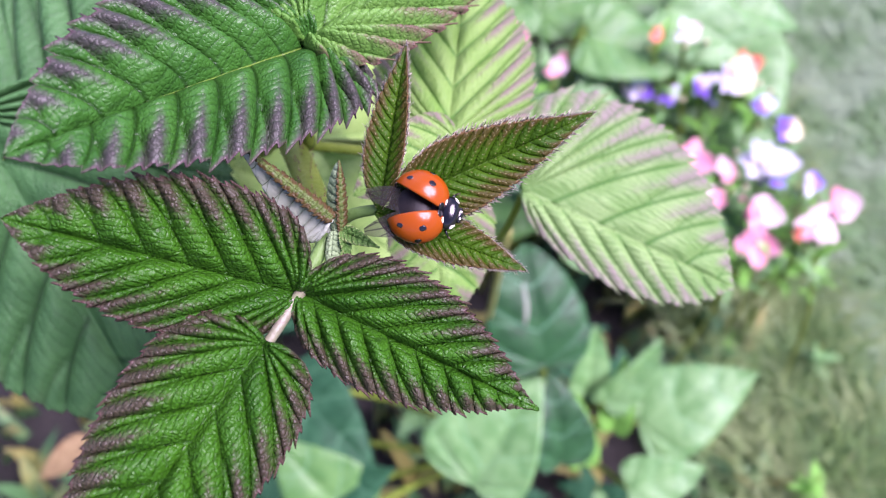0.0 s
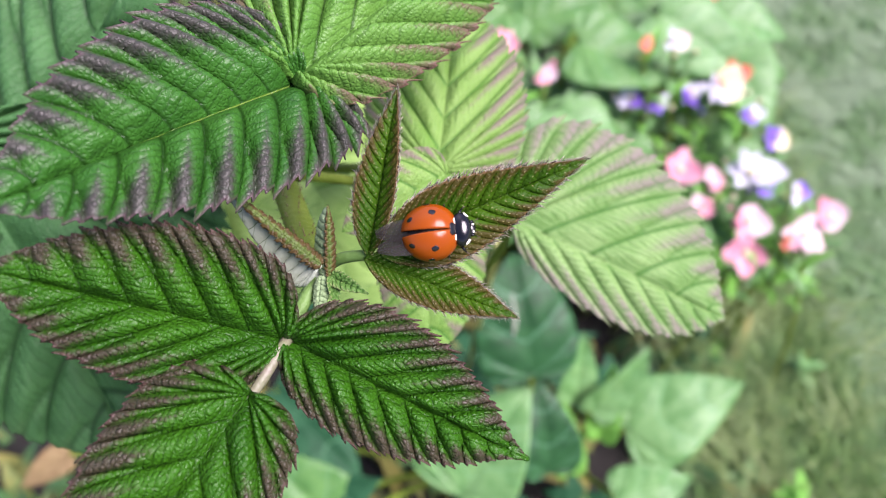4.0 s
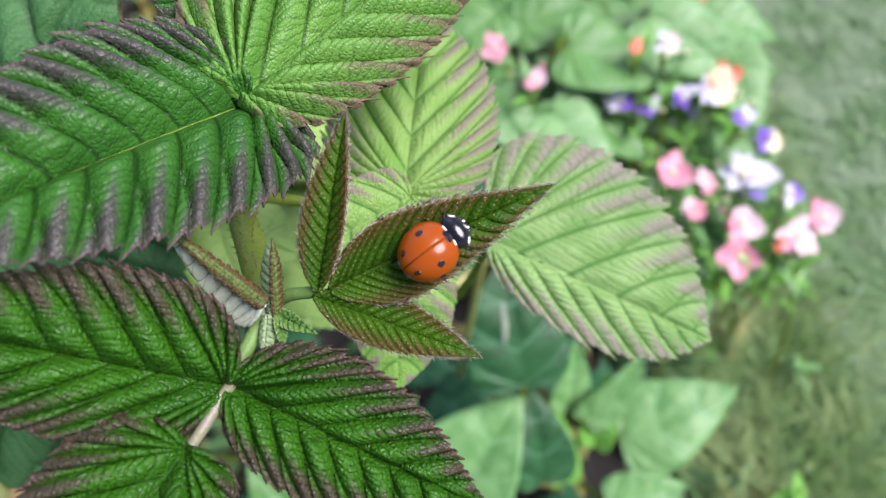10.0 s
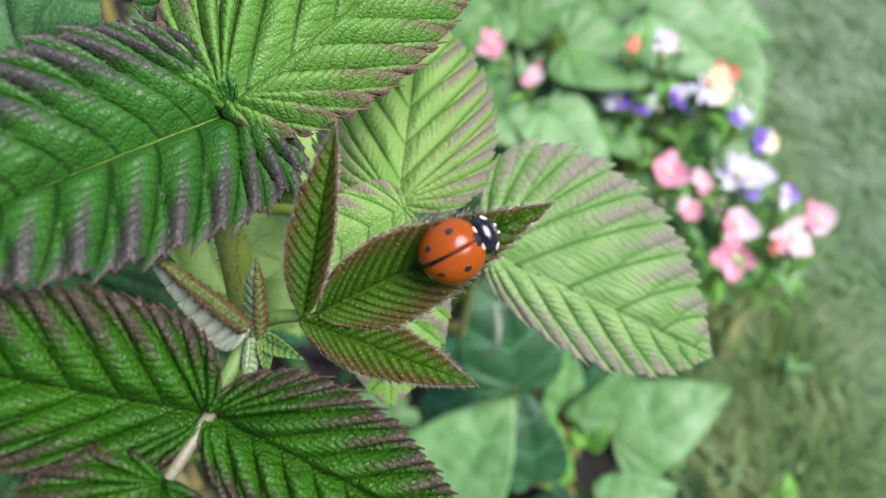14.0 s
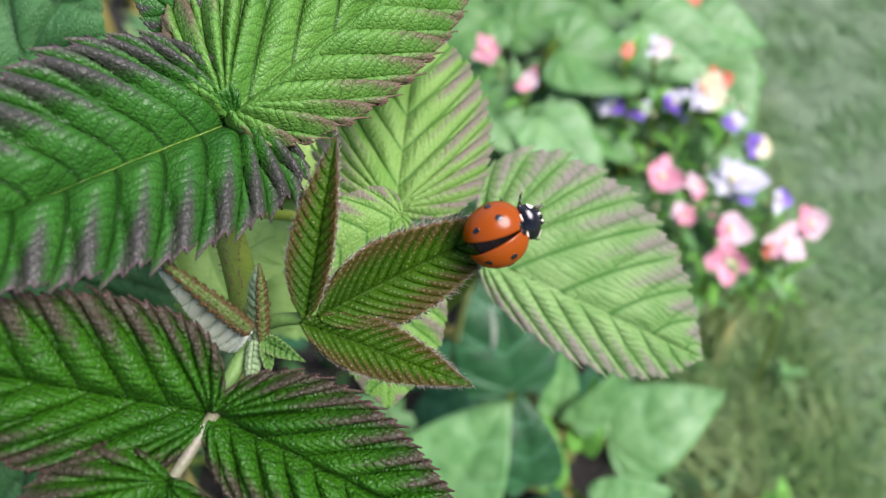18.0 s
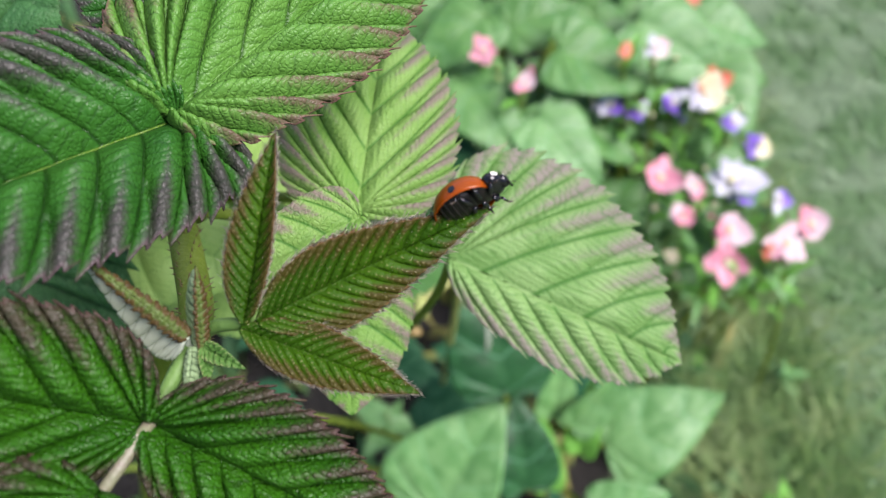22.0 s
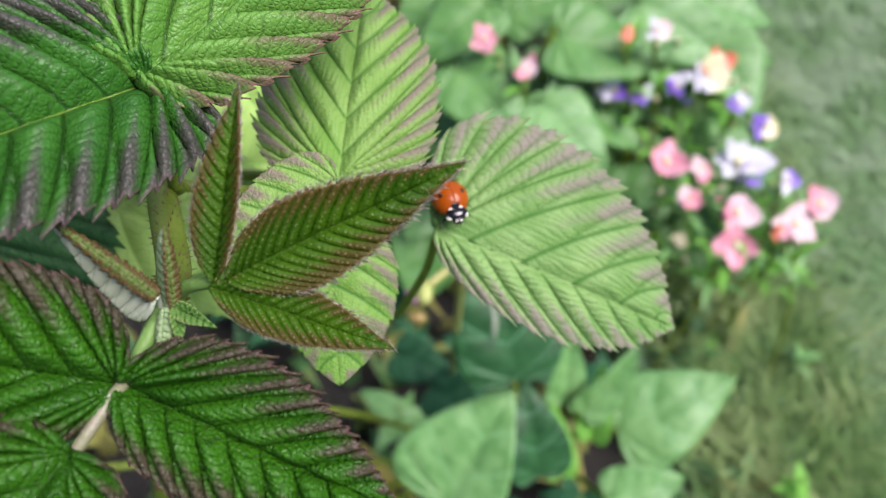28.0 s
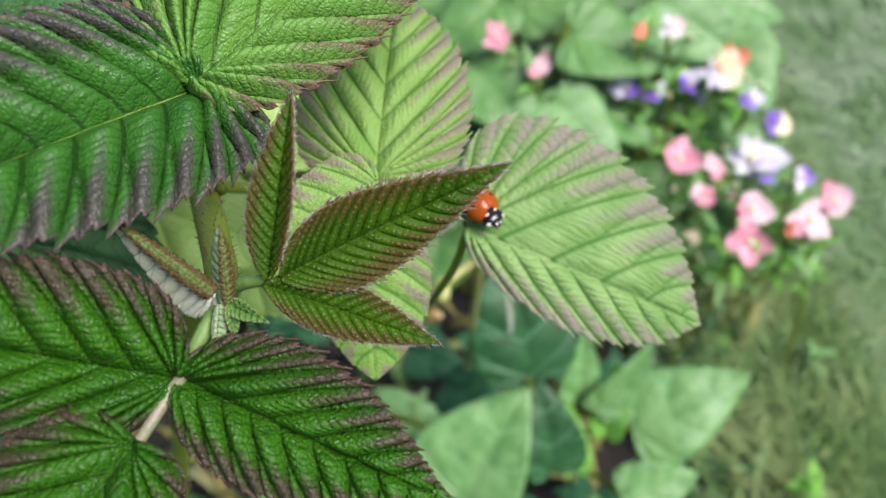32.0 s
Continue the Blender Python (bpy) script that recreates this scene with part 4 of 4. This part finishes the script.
def blade_material(name, a, b, c):
    m, t, skin = nodes_of(name)
    info = node(t, "ShaderNodeNewGeometry")
    pick = info.outputs["Random Per Island"]
    colour = blend(t, ramp(t, pick, 0.3, 0.7), a, b)
    colour = blend(t, ramp(t, pick, 0.86, 0.97), colour, c)
    coords = node(t, "ShaderNodeTexCoord")
    patch_ = node(t, "ShaderNodeTexNoise", [("Vector", coords.outputs["Object"])], Scale=17.0, Detail=4.0)
    colour = blend(t, maths(t, "MULTIPLY", ramp(t, patch_.outputs[0], 0.44, 0.62), 0.75), colour, c)
    t.links.new(colour, skin.inputs["Base Color"])
    skin.inputs["Roughness"].default_value = 0.6
    thin = node(t, "ShaderNodeBsdfTranslucent", [("Color", colour)])
    both = node(t, "ShaderNodeMixShader", [(1, skin.outputs[0]), (2, thin.outputs[0])], Fac=0.3)
    t.links.new(both.outputs[0], t.nodes["Material Output"].inputs[0])
    return m


GRASS = blade_material("grass blade", (0.075, 0.175, 0.055), (0.14, 0.265, 0.1), (0.235, 0.335, 0.2))
blades("grass", 90000, (0.2, 1.0, -0.15, 1.2), 0.03, GRASS, "thin green grass with straw beside the flower bed", 5, width=0.0009, flat=0.7)
TALL = blade_material("tall grass blade", (0.065, 0.15, 0.035), (0.12, 0.22, 0.055), (0.22, 0.3, 0.11))
blades("grass", 9000, (0.19, 0.31, -0.1, 0.75), 0.075, TALL, "taller dark green grass along the edge of the bed", 7, width=0.001, flat=0.3)
UNDER = blade_material("undergrowth blade", (0.03, 0.1, 0.03), (0.06, 0.17, 0.05), (0.25, 0.22, 0.05))
blades("undergrowth", 2200, (-0.6, 0.26, -0.1, 1.1), 0.07, UNDER, "dark green undergrowth on the soil", 6, width=0.006)

# ---- the insect ----
def shell_material():
    m, t, skin = nodes_of("glossy orange-red wing case")
    coords = node(t, "ShaderNodeTexCoord")
    big = node(t, "ShaderNodeTexNoise", [("Vector", coords.outputs["Object"])], Scale=350.0, Detail=2.0)
    fine = node(t, "ShaderNodeTexNoise", [("Vector", coords.outputs["Object"])], Scale=6000.0, Detail=2.0)
    colour = blend(t, big.outputs[0], (0.22, 0.042, 0.0), (0.27, 0.055, 0.0))
    t.links.new(colour, skin.inputs["Base Color"])
    skin.inputs["Roughness"].default_value = 0.3
    skin.inputs["Coat Weight"].default_value = 0.4
    skin.inputs["Specular IOR Level"].default_value = 0.12
    skin.inputs["Coat Roughness"].default_value = 0.16
    relief = node(t, "ShaderNodeBump", [("Height", fine.outputs[0])], Strength=0.12, Distance=0.0001)
    t.links.new(relief.outputs[0], skin.inputs["Normal"])
    thin = node(t, "ShaderNodeBsdfTranslucent", Color=(0.62, 0.14, 0.002, 1))
    both = node(t, "ShaderNodeMixShader", [(1, skin.outputs[0]), (2, thin.outputs[0])], Fac=0.22)
    t.links.new(both.outputs[0], t.nodes["Material Output"].inputs[0])
    return m


SHELL = shell_material()
BLACK = plain_material("glossy black shell", (0.002, 0.002, 0.003), (0.004, 0.004, 0.005), 800, rough=0.2, bump=0.03, depth=0.0001)
BELLY = plain_material("dull black underside", (0.006, 0.0055, 0.005), (0.012, 0.01, 0.009), 1500, rough=0.36, bump=0.12, depth=0.0002, spec=0.18)
LIMB = plain_material("brownish black limb", (0.02, 0.013, 0.008), (0.05, 0.032, 0.018), 1500, rough=0.4)
IVORY = plain_material("ivory patch", (0.78, 0.76, 0.66), (0.7, 0.68, 0.58), 800, rough=0.35)


def wing_material():
    m, t, skin = nodes_of("clear smoky hind wing")
    coords = node(t, "ShaderNodeTexCoord")
    long_ = node(t, "ShaderNodeVectorMath", [(0, coords.outputs["Object"])])
    long_.operation = "MULTIPLY"
    long_.inputs[1].default_value = (0.22, 1.0, 1.0)
    veins = node(t, "ShaderNodeTexVoronoi", [("Vector", long_.outputs[0])], Scale=1100.0)
    veins.feature = "DISTANCE_TO_EDGE"
    line = ramp(t, veins.outputs["Distance"], 0.05, 0.015)
    t.links.new(blend(t, line, (0.012, 0.011, 0.009), (0.006, 0.004, 0.003)), skin.inputs["Base Color"])
    skin.inputs["Roughness"].default_value = 0.4
    skin.inputs["Specular IOR Level"].default_value = 0.15
    clear = node(t, "ShaderNodeBsdfTransparent")
    both = node(t, "ShaderNodeMixShader", [(0, maths(t, "ADD", maths(t, "MULTIPLY", line, 0.3), 0.62)), (1, clear.outputs[0]), (2, skin.outputs[0])])
    t.links.new(both.outputs[0], t.nodes["Material Output"].inputs[0])
    return m


WING = wing_material()
MM = 0.00087
ladybird = thing("ladybird", Matrix(), "orange-red ladybird with seven black spots walking on a leaf", "insect")

CASE_L, CASE_W, CASE_H = 2.62, 2.42, 2.2  # half length, half width, height of the domed wing cases


def dome_point(u, v, side):
    """On one wing case: u from front (0) to rear (1), v from the seam (0) to the rim (1)."""
    x = CASE_L * math.cos(math.pi * (0.04 + 0.96 * u))
    r = max(0.0, 1 - (x / CASE_L) ** 2) ** 0.5
    r *= 1 + 0.06 * x / CASE_L
    a = v * math.pi / 2
    y = CASE_W * r * math.sin(a) ** 1.0
    z = CASE_H * r ** 0.9 * math.cos(a) ** 0.85
    return Vector((x - 0.98, side * (y + 0.008), z + 0.45)) * MM


def wing_case(side):
    bm = bmesh.new()
    nu, nv = 28, 18
    rows = [[bm.verts.new(dome_point(i / nu, j / nv, side)) for j in range(nv + 1)] for i in range(nu + 1)]
    for a, b in zip(rows, rows[1:]):
        for j in range(nv):
            c = (a[j], b[j], b[j + 1], a[j + 1])
            bm.faces.new(c if side > 0 else c[::-1])
    bmesh.ops.remove_doubles(bm, verts=bm.verts, dist=1e-7)
    bmesh.ops.recalc_face_normals(bm, faces=bm.faces)
    ob = part("wing_case", bm, SHELL, ladybird, "glossy orange-red wing case with black spots")
    solid = ob.modifiers.new("thickness", "SOLIDIFY")
    solid.thickness, solid.offset = 0.00008, 1
    return ob


def patch(name, material, parent, place, u0, v0, ru, rv, lift, uneven=0.08, seed=0):
    """A round patch lying on a curved surface given by place(u, v)."""
    rng = random.Random(seed)
    bm = bmesh.new()
    offs = [rng.uniform(1 - uneven, 1 + uneven) for _ in range(20)]

    def at(r, k):
        a = 2 * math.pi * k / 20
        u, v = u0 + ru * r * offs[k] * math.cos(a), v0 + rv * r * offs[k] * math.sin(a)
        e = 1e-3
        p = place(u, v)
        n = (place(u + e, v) - p).cross(place(u, v + e) - p)
        n.normalize()
        if n.z < 0:
            n = -n
        return p + n * lift
    centre = bm.verts.new(at(0, 0))
    rings = [[bm.verts.new(at(r, k)) for k in range(20)] for r in (0.35, 0.7, 0.95)] + [[bm.verts.new(at(1.0, k) - Vector((0, 0, lift * 1.2))) for k in range(20)]]
    for k in range(20):
        bm.faces.new((centre, rings[0][k], rings[0][(k + 1) % 20]))
        for a, b in zip(rings, rings[1:]):
            bm.faces.new((a[k], b[k], b[(k + 1) % 20], a[(k + 1) % 20]))
    bmesh.ops.recalc_face_normals(bm, faces=bm.faces)
    return part(name, bm, material, parent)


def ball(name, material, parent, centre, size, label="", cut=None):
    bm = bmesh.new()
    bmesh.ops.create_uvsphere(bm, u_segments=24, v_segments=14, radius=1)
    for v in bm.verts:
        if cut:
            v.co.z = max(v.co.z, cut)
        v.co = Vector((v.co.x * size[0] + centre[0], v.co.y * size[1] + centre[1], v.co.z * size[2] + centre[2])) * MM
    return part(name, bm, material, parent, label)


cases = {}
for side in (1, -1):
    cases[side] = wing_case(side)
    on = lambda u, v, side=side: dome_point(u, v, side)
    for k, (u, v, ru, rv) in enumerate([(0.45, 0.42, 0.042, 0.08), (0.72, 0.36, 0.042, 0.085), (0.5, 0.82, 0.04, 0.075)]):
        patch("spot", BLACK, cases[side], on, u, v, ru, rv, 0.00011, seed=k + 5)
    patch("shoulder_spot", BLACK, cases[side], on, 0.19, 0.07, 0.06, 0.14, 0.00011, seed=3)
    patch("ivory_spot", IVORY, cases[side], on, 0.15, 0.34, 0.03, 0.13, 0.00012, seed=2)
ball("abdomen", BELLY, ladybird, (-1.35, 0, 0.95), (1.85, 1.95, 0.78), "dull black segmented underside")
for i in range(5):
    bm = bmesh.new()
    x = -2.8 + i * 0.5
    w = 1.95 * (1 - ((x + 1.35) / 1.9) ** 2) ** 0.5
    tube(bm, [Vector((x, w * math.sin(a), 0.94 - 0.76 * (w / 1.95) * math.cos(a))) * MM for a in [-1.4 + 2.8 * k / 12 for k in range(13)]], 0.00008, 6)
    part("belly_ridge", bm, BELLY, ladybird)
ball("breast", BELLY, ladybird, (0.75, 0, 0.85), (1.15, 1.6, 0.62), "dull black breast plate")
thorax = ball("pronotum", BLACK, ladybird, (1.85, 0, 1.12), (1.02, 1.6, 0.82), "glossy black neck shield")


def shield(u, v):
    a, b = (u - 0.5) * math.pi, (v - 0.5) * math.pi
    return Vector((1.85 + 1.02 * math.cos(a) * math.cos(b), 1.6 * math.sin(b), 1.12 + 0.82 * math.sin(a) * math.cos(b))) * MM


for side in (1, -1):
    patch("ivory_corner", IVORY, thorax, shield, 0.64, 0.5 + side * 0.3, 0.15, 0.085, 0.00004, seed=9)
head = ball("head", BLACK, ladybird, (2.72, 0, 0.9), (0.5, 0.78, 0.5), "small black head")
for side in (1, -1):
    ball("eye", BLACK, head, (2.88, side * 0.6, 1.0), (0.2, 0.17, 0.22))
    ball("ivory_dot", IVORY, head, (2.96, side * 0.32, 1.24), (0.12, 0.13, 0.09))
    bm = bmesh.new()
    tube(bm, [Vector(p) * MM for p in ((3.0, side * 0.45, 0.9), (3.3, side * 0.75, 0.95), (3.5, side * 0.85, 0.85), (3.6, side * 0.8, 0.8))], [0.00003, 0.000025, 0.00005, 0.00003], 6)
    part("antenna", bm, LIMB, head)
    bm = bmesh.new()
    tube(bm, [Vector(p) * MM for p in ((3.0, side * 0.2, 0.6), (3.2, side * 0.3, 0.42), (3.25, side * 0.25, 0.28))], [0.00008, 0.00006, 0.00008], 6)
    part("feeler", bm, BELLY, head)
    for x, reach, back in ((1.35, 1.9, 0.8), (0.45, 2.3, 0.1), (-0.35, 2.2, -0.9)):
        knee = (x + back * 0.6, side * reach * 0.82, 0.5)
        ankle = (x + back * 1.05, side * (reach + 0.15), 0.1)
        bm = bmesh.new()
        tube(bm, [Vector(p) * MM for p in ((x, side * 0.35, 0.28), (x + back * 0.2, side * 0.85, 0.24), (x + back * 0.42, side * reach * 0.6, 0.36), knee)], [0.00013, 0.00024, 0.0002, 0.00011], 8)
        leg = part("leg", bm, BLACK, ladybird, "jointed black leg")
        bm = bmesh.new()
        tube(bm, [Vector(p) * MM for p in (knee, (x + back * 0.85, side * (reach * 0.97), 0.33), ankle)], [0.00011, 0.0001, 0.00007], 8)
        part("shin", bm, BLACK, leg)
        bm = bmesh.new()
        tube(bm, [Vector(p) * MM for p in (ankle, (x + back * 1.3, side * (reach + 0.3), 0.02), (x + back * 1.5, side * (reach + 0.36), 0.0))], [0.00007, 0.00006, 0.00003], 6)
        part("foot", bm, LIMB, leg)

wings = {}
for side in (1, -1):
    bm = bmesh.new()
    rows = []
    for i in range(15):
        u = i / 14
        w = 1.15 * math.sin(math.pi * (0.1 + 0.85 * u)) ** 0.7
        rows.append([bm.verts.new(Vector((-u * 6.5, side * (0.9 * u * 0.6 + w * v), 0.08 * math.sin(7 * u + 2 * v))) * MM) for v in (-1, -.6, -.2, .2, .6, 1)])
    for a, b in zip(rows, rows[1:]):
        for j in range(5):
            bm.faces.new((a[j], a[j + 1], b[j + 1], b[j]))
    wings[side] = part("hind_wing", bm, WING, ladybird, "thin smoky folded hind wing")


# ---- what moves ----
BUG = [
    (0, -1.3, 3.2, 60.2, -12, (0, 0.1, 1)),
    (1, -1.2, 3.3, 60.2, -12, (0, 0.1, 1)),
    (2, -1.2, 3.6, 60.2, -9, (0, 0.1, 1)),
    (2.5, -0.4, 3.8, 60.2, 0, (0, 0.1, 1)),
    (4.5, 1.0, 5.4, 60.2, 7, (0.0, 0.1, 1)),
    (5, 2.1, 5.4, 60.2, 8, (0, 0.1, 1)),
    (6, 2.5, 5.3, 60.2, 7, (0.0, 0.1, 1)),
    (7, 2.2, 5.5, 60.2, 12, (0, 0.1, 1)),
    (8, 2.7, 6.0, 60.2, 26, (0, 0.1, 1)),
    (8.5, 2.8, 6.3, 60.2, 38, (0, 0.1, 1)),
    (9, 3.0, 6.4, 60.2, 45, (0, 0.1, 1)),
    (9.5, 3.0, 6.7, 60.2, 48, (0, 0.1, 1)),
    (10, 3.6, 6.7, 60.2, 36, (0, 0.1, 1)),
    (11, 3.7, 6.6, 60.2, 16, (0, 0.1, 1)),
    (12, 4.0, 6.5, 60.2, 12, (0, 0.1, 1)),
    (13, 4.5, 6.5, 60.2, 13, (0.05, 0, 1)),
    (14, 5.7, 8.4, 60.2, 28, (0.1, 0, 1)),
    (14.5, 6.2, 8.4, 60.2, 28, (0.1, -0.1, 1)),
    (16.5, 7.5, 9.1, 60.9, 26, (0.15, -0.25, 1)),
    (17, 7.6, 9.3, 60.9, 26, (0.15, -0.25, 1)),
    (17.5, 8.7, 9.9, 60.9, 26, (0.15, -0.25, 1)),
    (18, 9.2, 10.1, 60.9, 24, (0.15, -0.25, 1)),
    (19, 10.9, 10.1, 60.9, 42, (0.3, -0.3, 1)),
    (20, 11.0, 10.4, 60.9, 44, (0.25, -0.25, 1)),
    (20.5, 11.4, 10.9, 60.9, 46, (0.2, -0.2, 1)),
    (20.8, 11.9, 9.9, 60.9, 66, (0.8, -0.3, 0.7)),
    (21, 11.5, 10.3, 61.4, 36, (0.4, -0.85, -0.15), 0.7),
    (21.3, 12.0, 10.0, 63.6, 18, (0.1, -0.7, -0.7)),
    (21.5, 12.1, 10.5, 64.4, 12, (0, -0.1, -1)),
    (21.8, 11.5, 11.6, 63.6, 38, (-0.4, 0.5, -0.75)),
    (22, 11.1, 11.8, 61.4, 20, (-0.35, 0.85, -0.45), 0.3),
    (22.3, 10.6, 11.5, 60.9, -12, (0, 1, 0.0), 0.5),
    (22.5, 10.9, 11.6, 60.9, -28, (0.1, 0.85, 0.5), 0.4),
    (23, 11.0, 11.1, 60.9, -22, (-0.25, 0.9, 0.3), 0.45),
    (23.3, 11.4, 11.0, 60.9, -22, (0.0, 0.6, 0.8), 0),
    (23.6, 11.2, 11.5, 60.9, 2, (-0.05, 1, 0.15), 0.2),
    (24, 11.2, 11.3, 60.9, 6, (-0.2, 1, -0.25), 0.45),
    (24.5, 11.2, 11.4, 60.9, 6, (-0.2, 1, -0.25), 0.45),
    (25, 11.3, 11.4, 60.9, 6, (-0.3, 0.9, -0.4), 0.3),
    (25.2, 11.3, 11.8, 60.9, 5, (-0.1, 0.9, -0.35), 0.4),
    (25.3, 11.4, 12.0, 60.9, 0, (0, 0.9, -0.35), 0.4),
    (25.4, 12.3, 13.8, 62.2, 15, (0.3, 0.5, -0.8)),
    (25.5, 16.0, 14.6, 68.2, 60, (-0.2, 0.9, 0.2)),
    (26, 20.4, 19.6, 78.2, 20, (-0.2, 0.8, 0.5)),
    (26.6, 18.3, 19.7, 86.2, -35, (0.05, 0.6, 0.8)),
    (27.1, 12.5, 14.6, 94.0, -70, (0.1, 0.45, 0.88)),
    (27.5, 12.2, 11.3, 95.4, -80, (0.1, 0.45, 0.88)),
    (28, 12.4, 10.4, 95.4, -77, (0.1, 0.45, 0.88)),
    (29, 11.9, 9.7, 95.4, -62, (0.12, 0.45, 0.88)),
    (30, 12.5, 9.7, 95.4, -60, (0.12, 0.45, 0.88)),
    (31, 12.4, 9.6, 95.4, -64, (0.12, 0.45, 0.88)),
    (32, 12.5, 9.6, 95.4, -58, (0.12, 0.45, 0.88)),
]
# seconds, opening of the wing cases and of the hind wings (0 shut, 1 spread), and how far the hind wings stick out behind
SPREAD = [(0, 0.24, 0, 1.15), (2.0, 0.24, 0, 1.15), (2.5, 0.19, 0, 1.15), (4.5, 0.02, 0, 1.0), (5.5, 0.015, 0, 0.8), (6.5, 0.01, 0, 0.3), (7.0, 0.005, 0, 0), (13.0, 0.005, 0, 0), (14.5, 0.05, 0, 0), (16.5, 0.1, 0, 0), (18.5, 0.08, 0, 0),
          (20.5, 0.03, 0, 0), (22.0, 0.02, 0, 0), (25.0, 0.05, 0, 0), (25.2, 1.0, 0.9, 1.0), (25.5, 1.0, 1.0, 1.0), (26.6, 1.0, 1.0, 1.0), (27.2, 0.1, 0, 0.9), (27.5, 0, 0, 0.5), (29.0, 0, 0, 0.3), (32.0, 0, 0, 0.1)]


def bug_pose(x, y, d, heading, up, nod=0.0):
    a = radians(heading)
    u = way(*up)
    ahead = way(math.cos(a), math.sin(a), nod)
    ahead = ahead - u * ahead.dot(u)
    return frame_of(P(x, y, d), ahead, u) @ Matrix.Translation((0.0002, 0, 0))


def motions():
    walk(ladybird, [(t, bug_pose(*row)) for t, *row in BUG])
    for side in (1, -1):
        hinge = Matrix.Translation(Vector((1.75, side * 0.35, 1.5)) * MM)
        walk(cases[side], [(t, hinge @ pose(0, 0, 0, side * 28 * open_, 38 * open_, side * -75 * open_) @ hinge.inverted()) for t, open_, _, _ in SPREAD])
        walk(wings[side], [(t, pose((0.9 + 0.3 * flight) * MM, side * 0.35 * MM, (1.3 + 0.5 * flight) * MM, 0, 24 * flight, side * (5 - 64 * flight) + (26 * min(1, open_ / 0.17) * (1 - flight) if side < 0 else 0)) @ pose((2.0 - 2.2 * out) * MM if not flight else 0, 0, 0)) for t, open_, flight, out in SPREAD])
    walk(walked_leaflet, [(t, walked_leaflet.matrix_basis @ pose(0, 0, 0, 0, tilt, turn)) for t, tilt, turn in LEAFLET])


LEAFLET = [(0, 0, 0), (13, 1, 0), (14.5, 3, 0), (17, 6, 0), (25.1, 6, 0), (25.5, -3, 0), (25.9, 1, 0), (26.4, 0, 0), (32, 0, 0)]

motions()
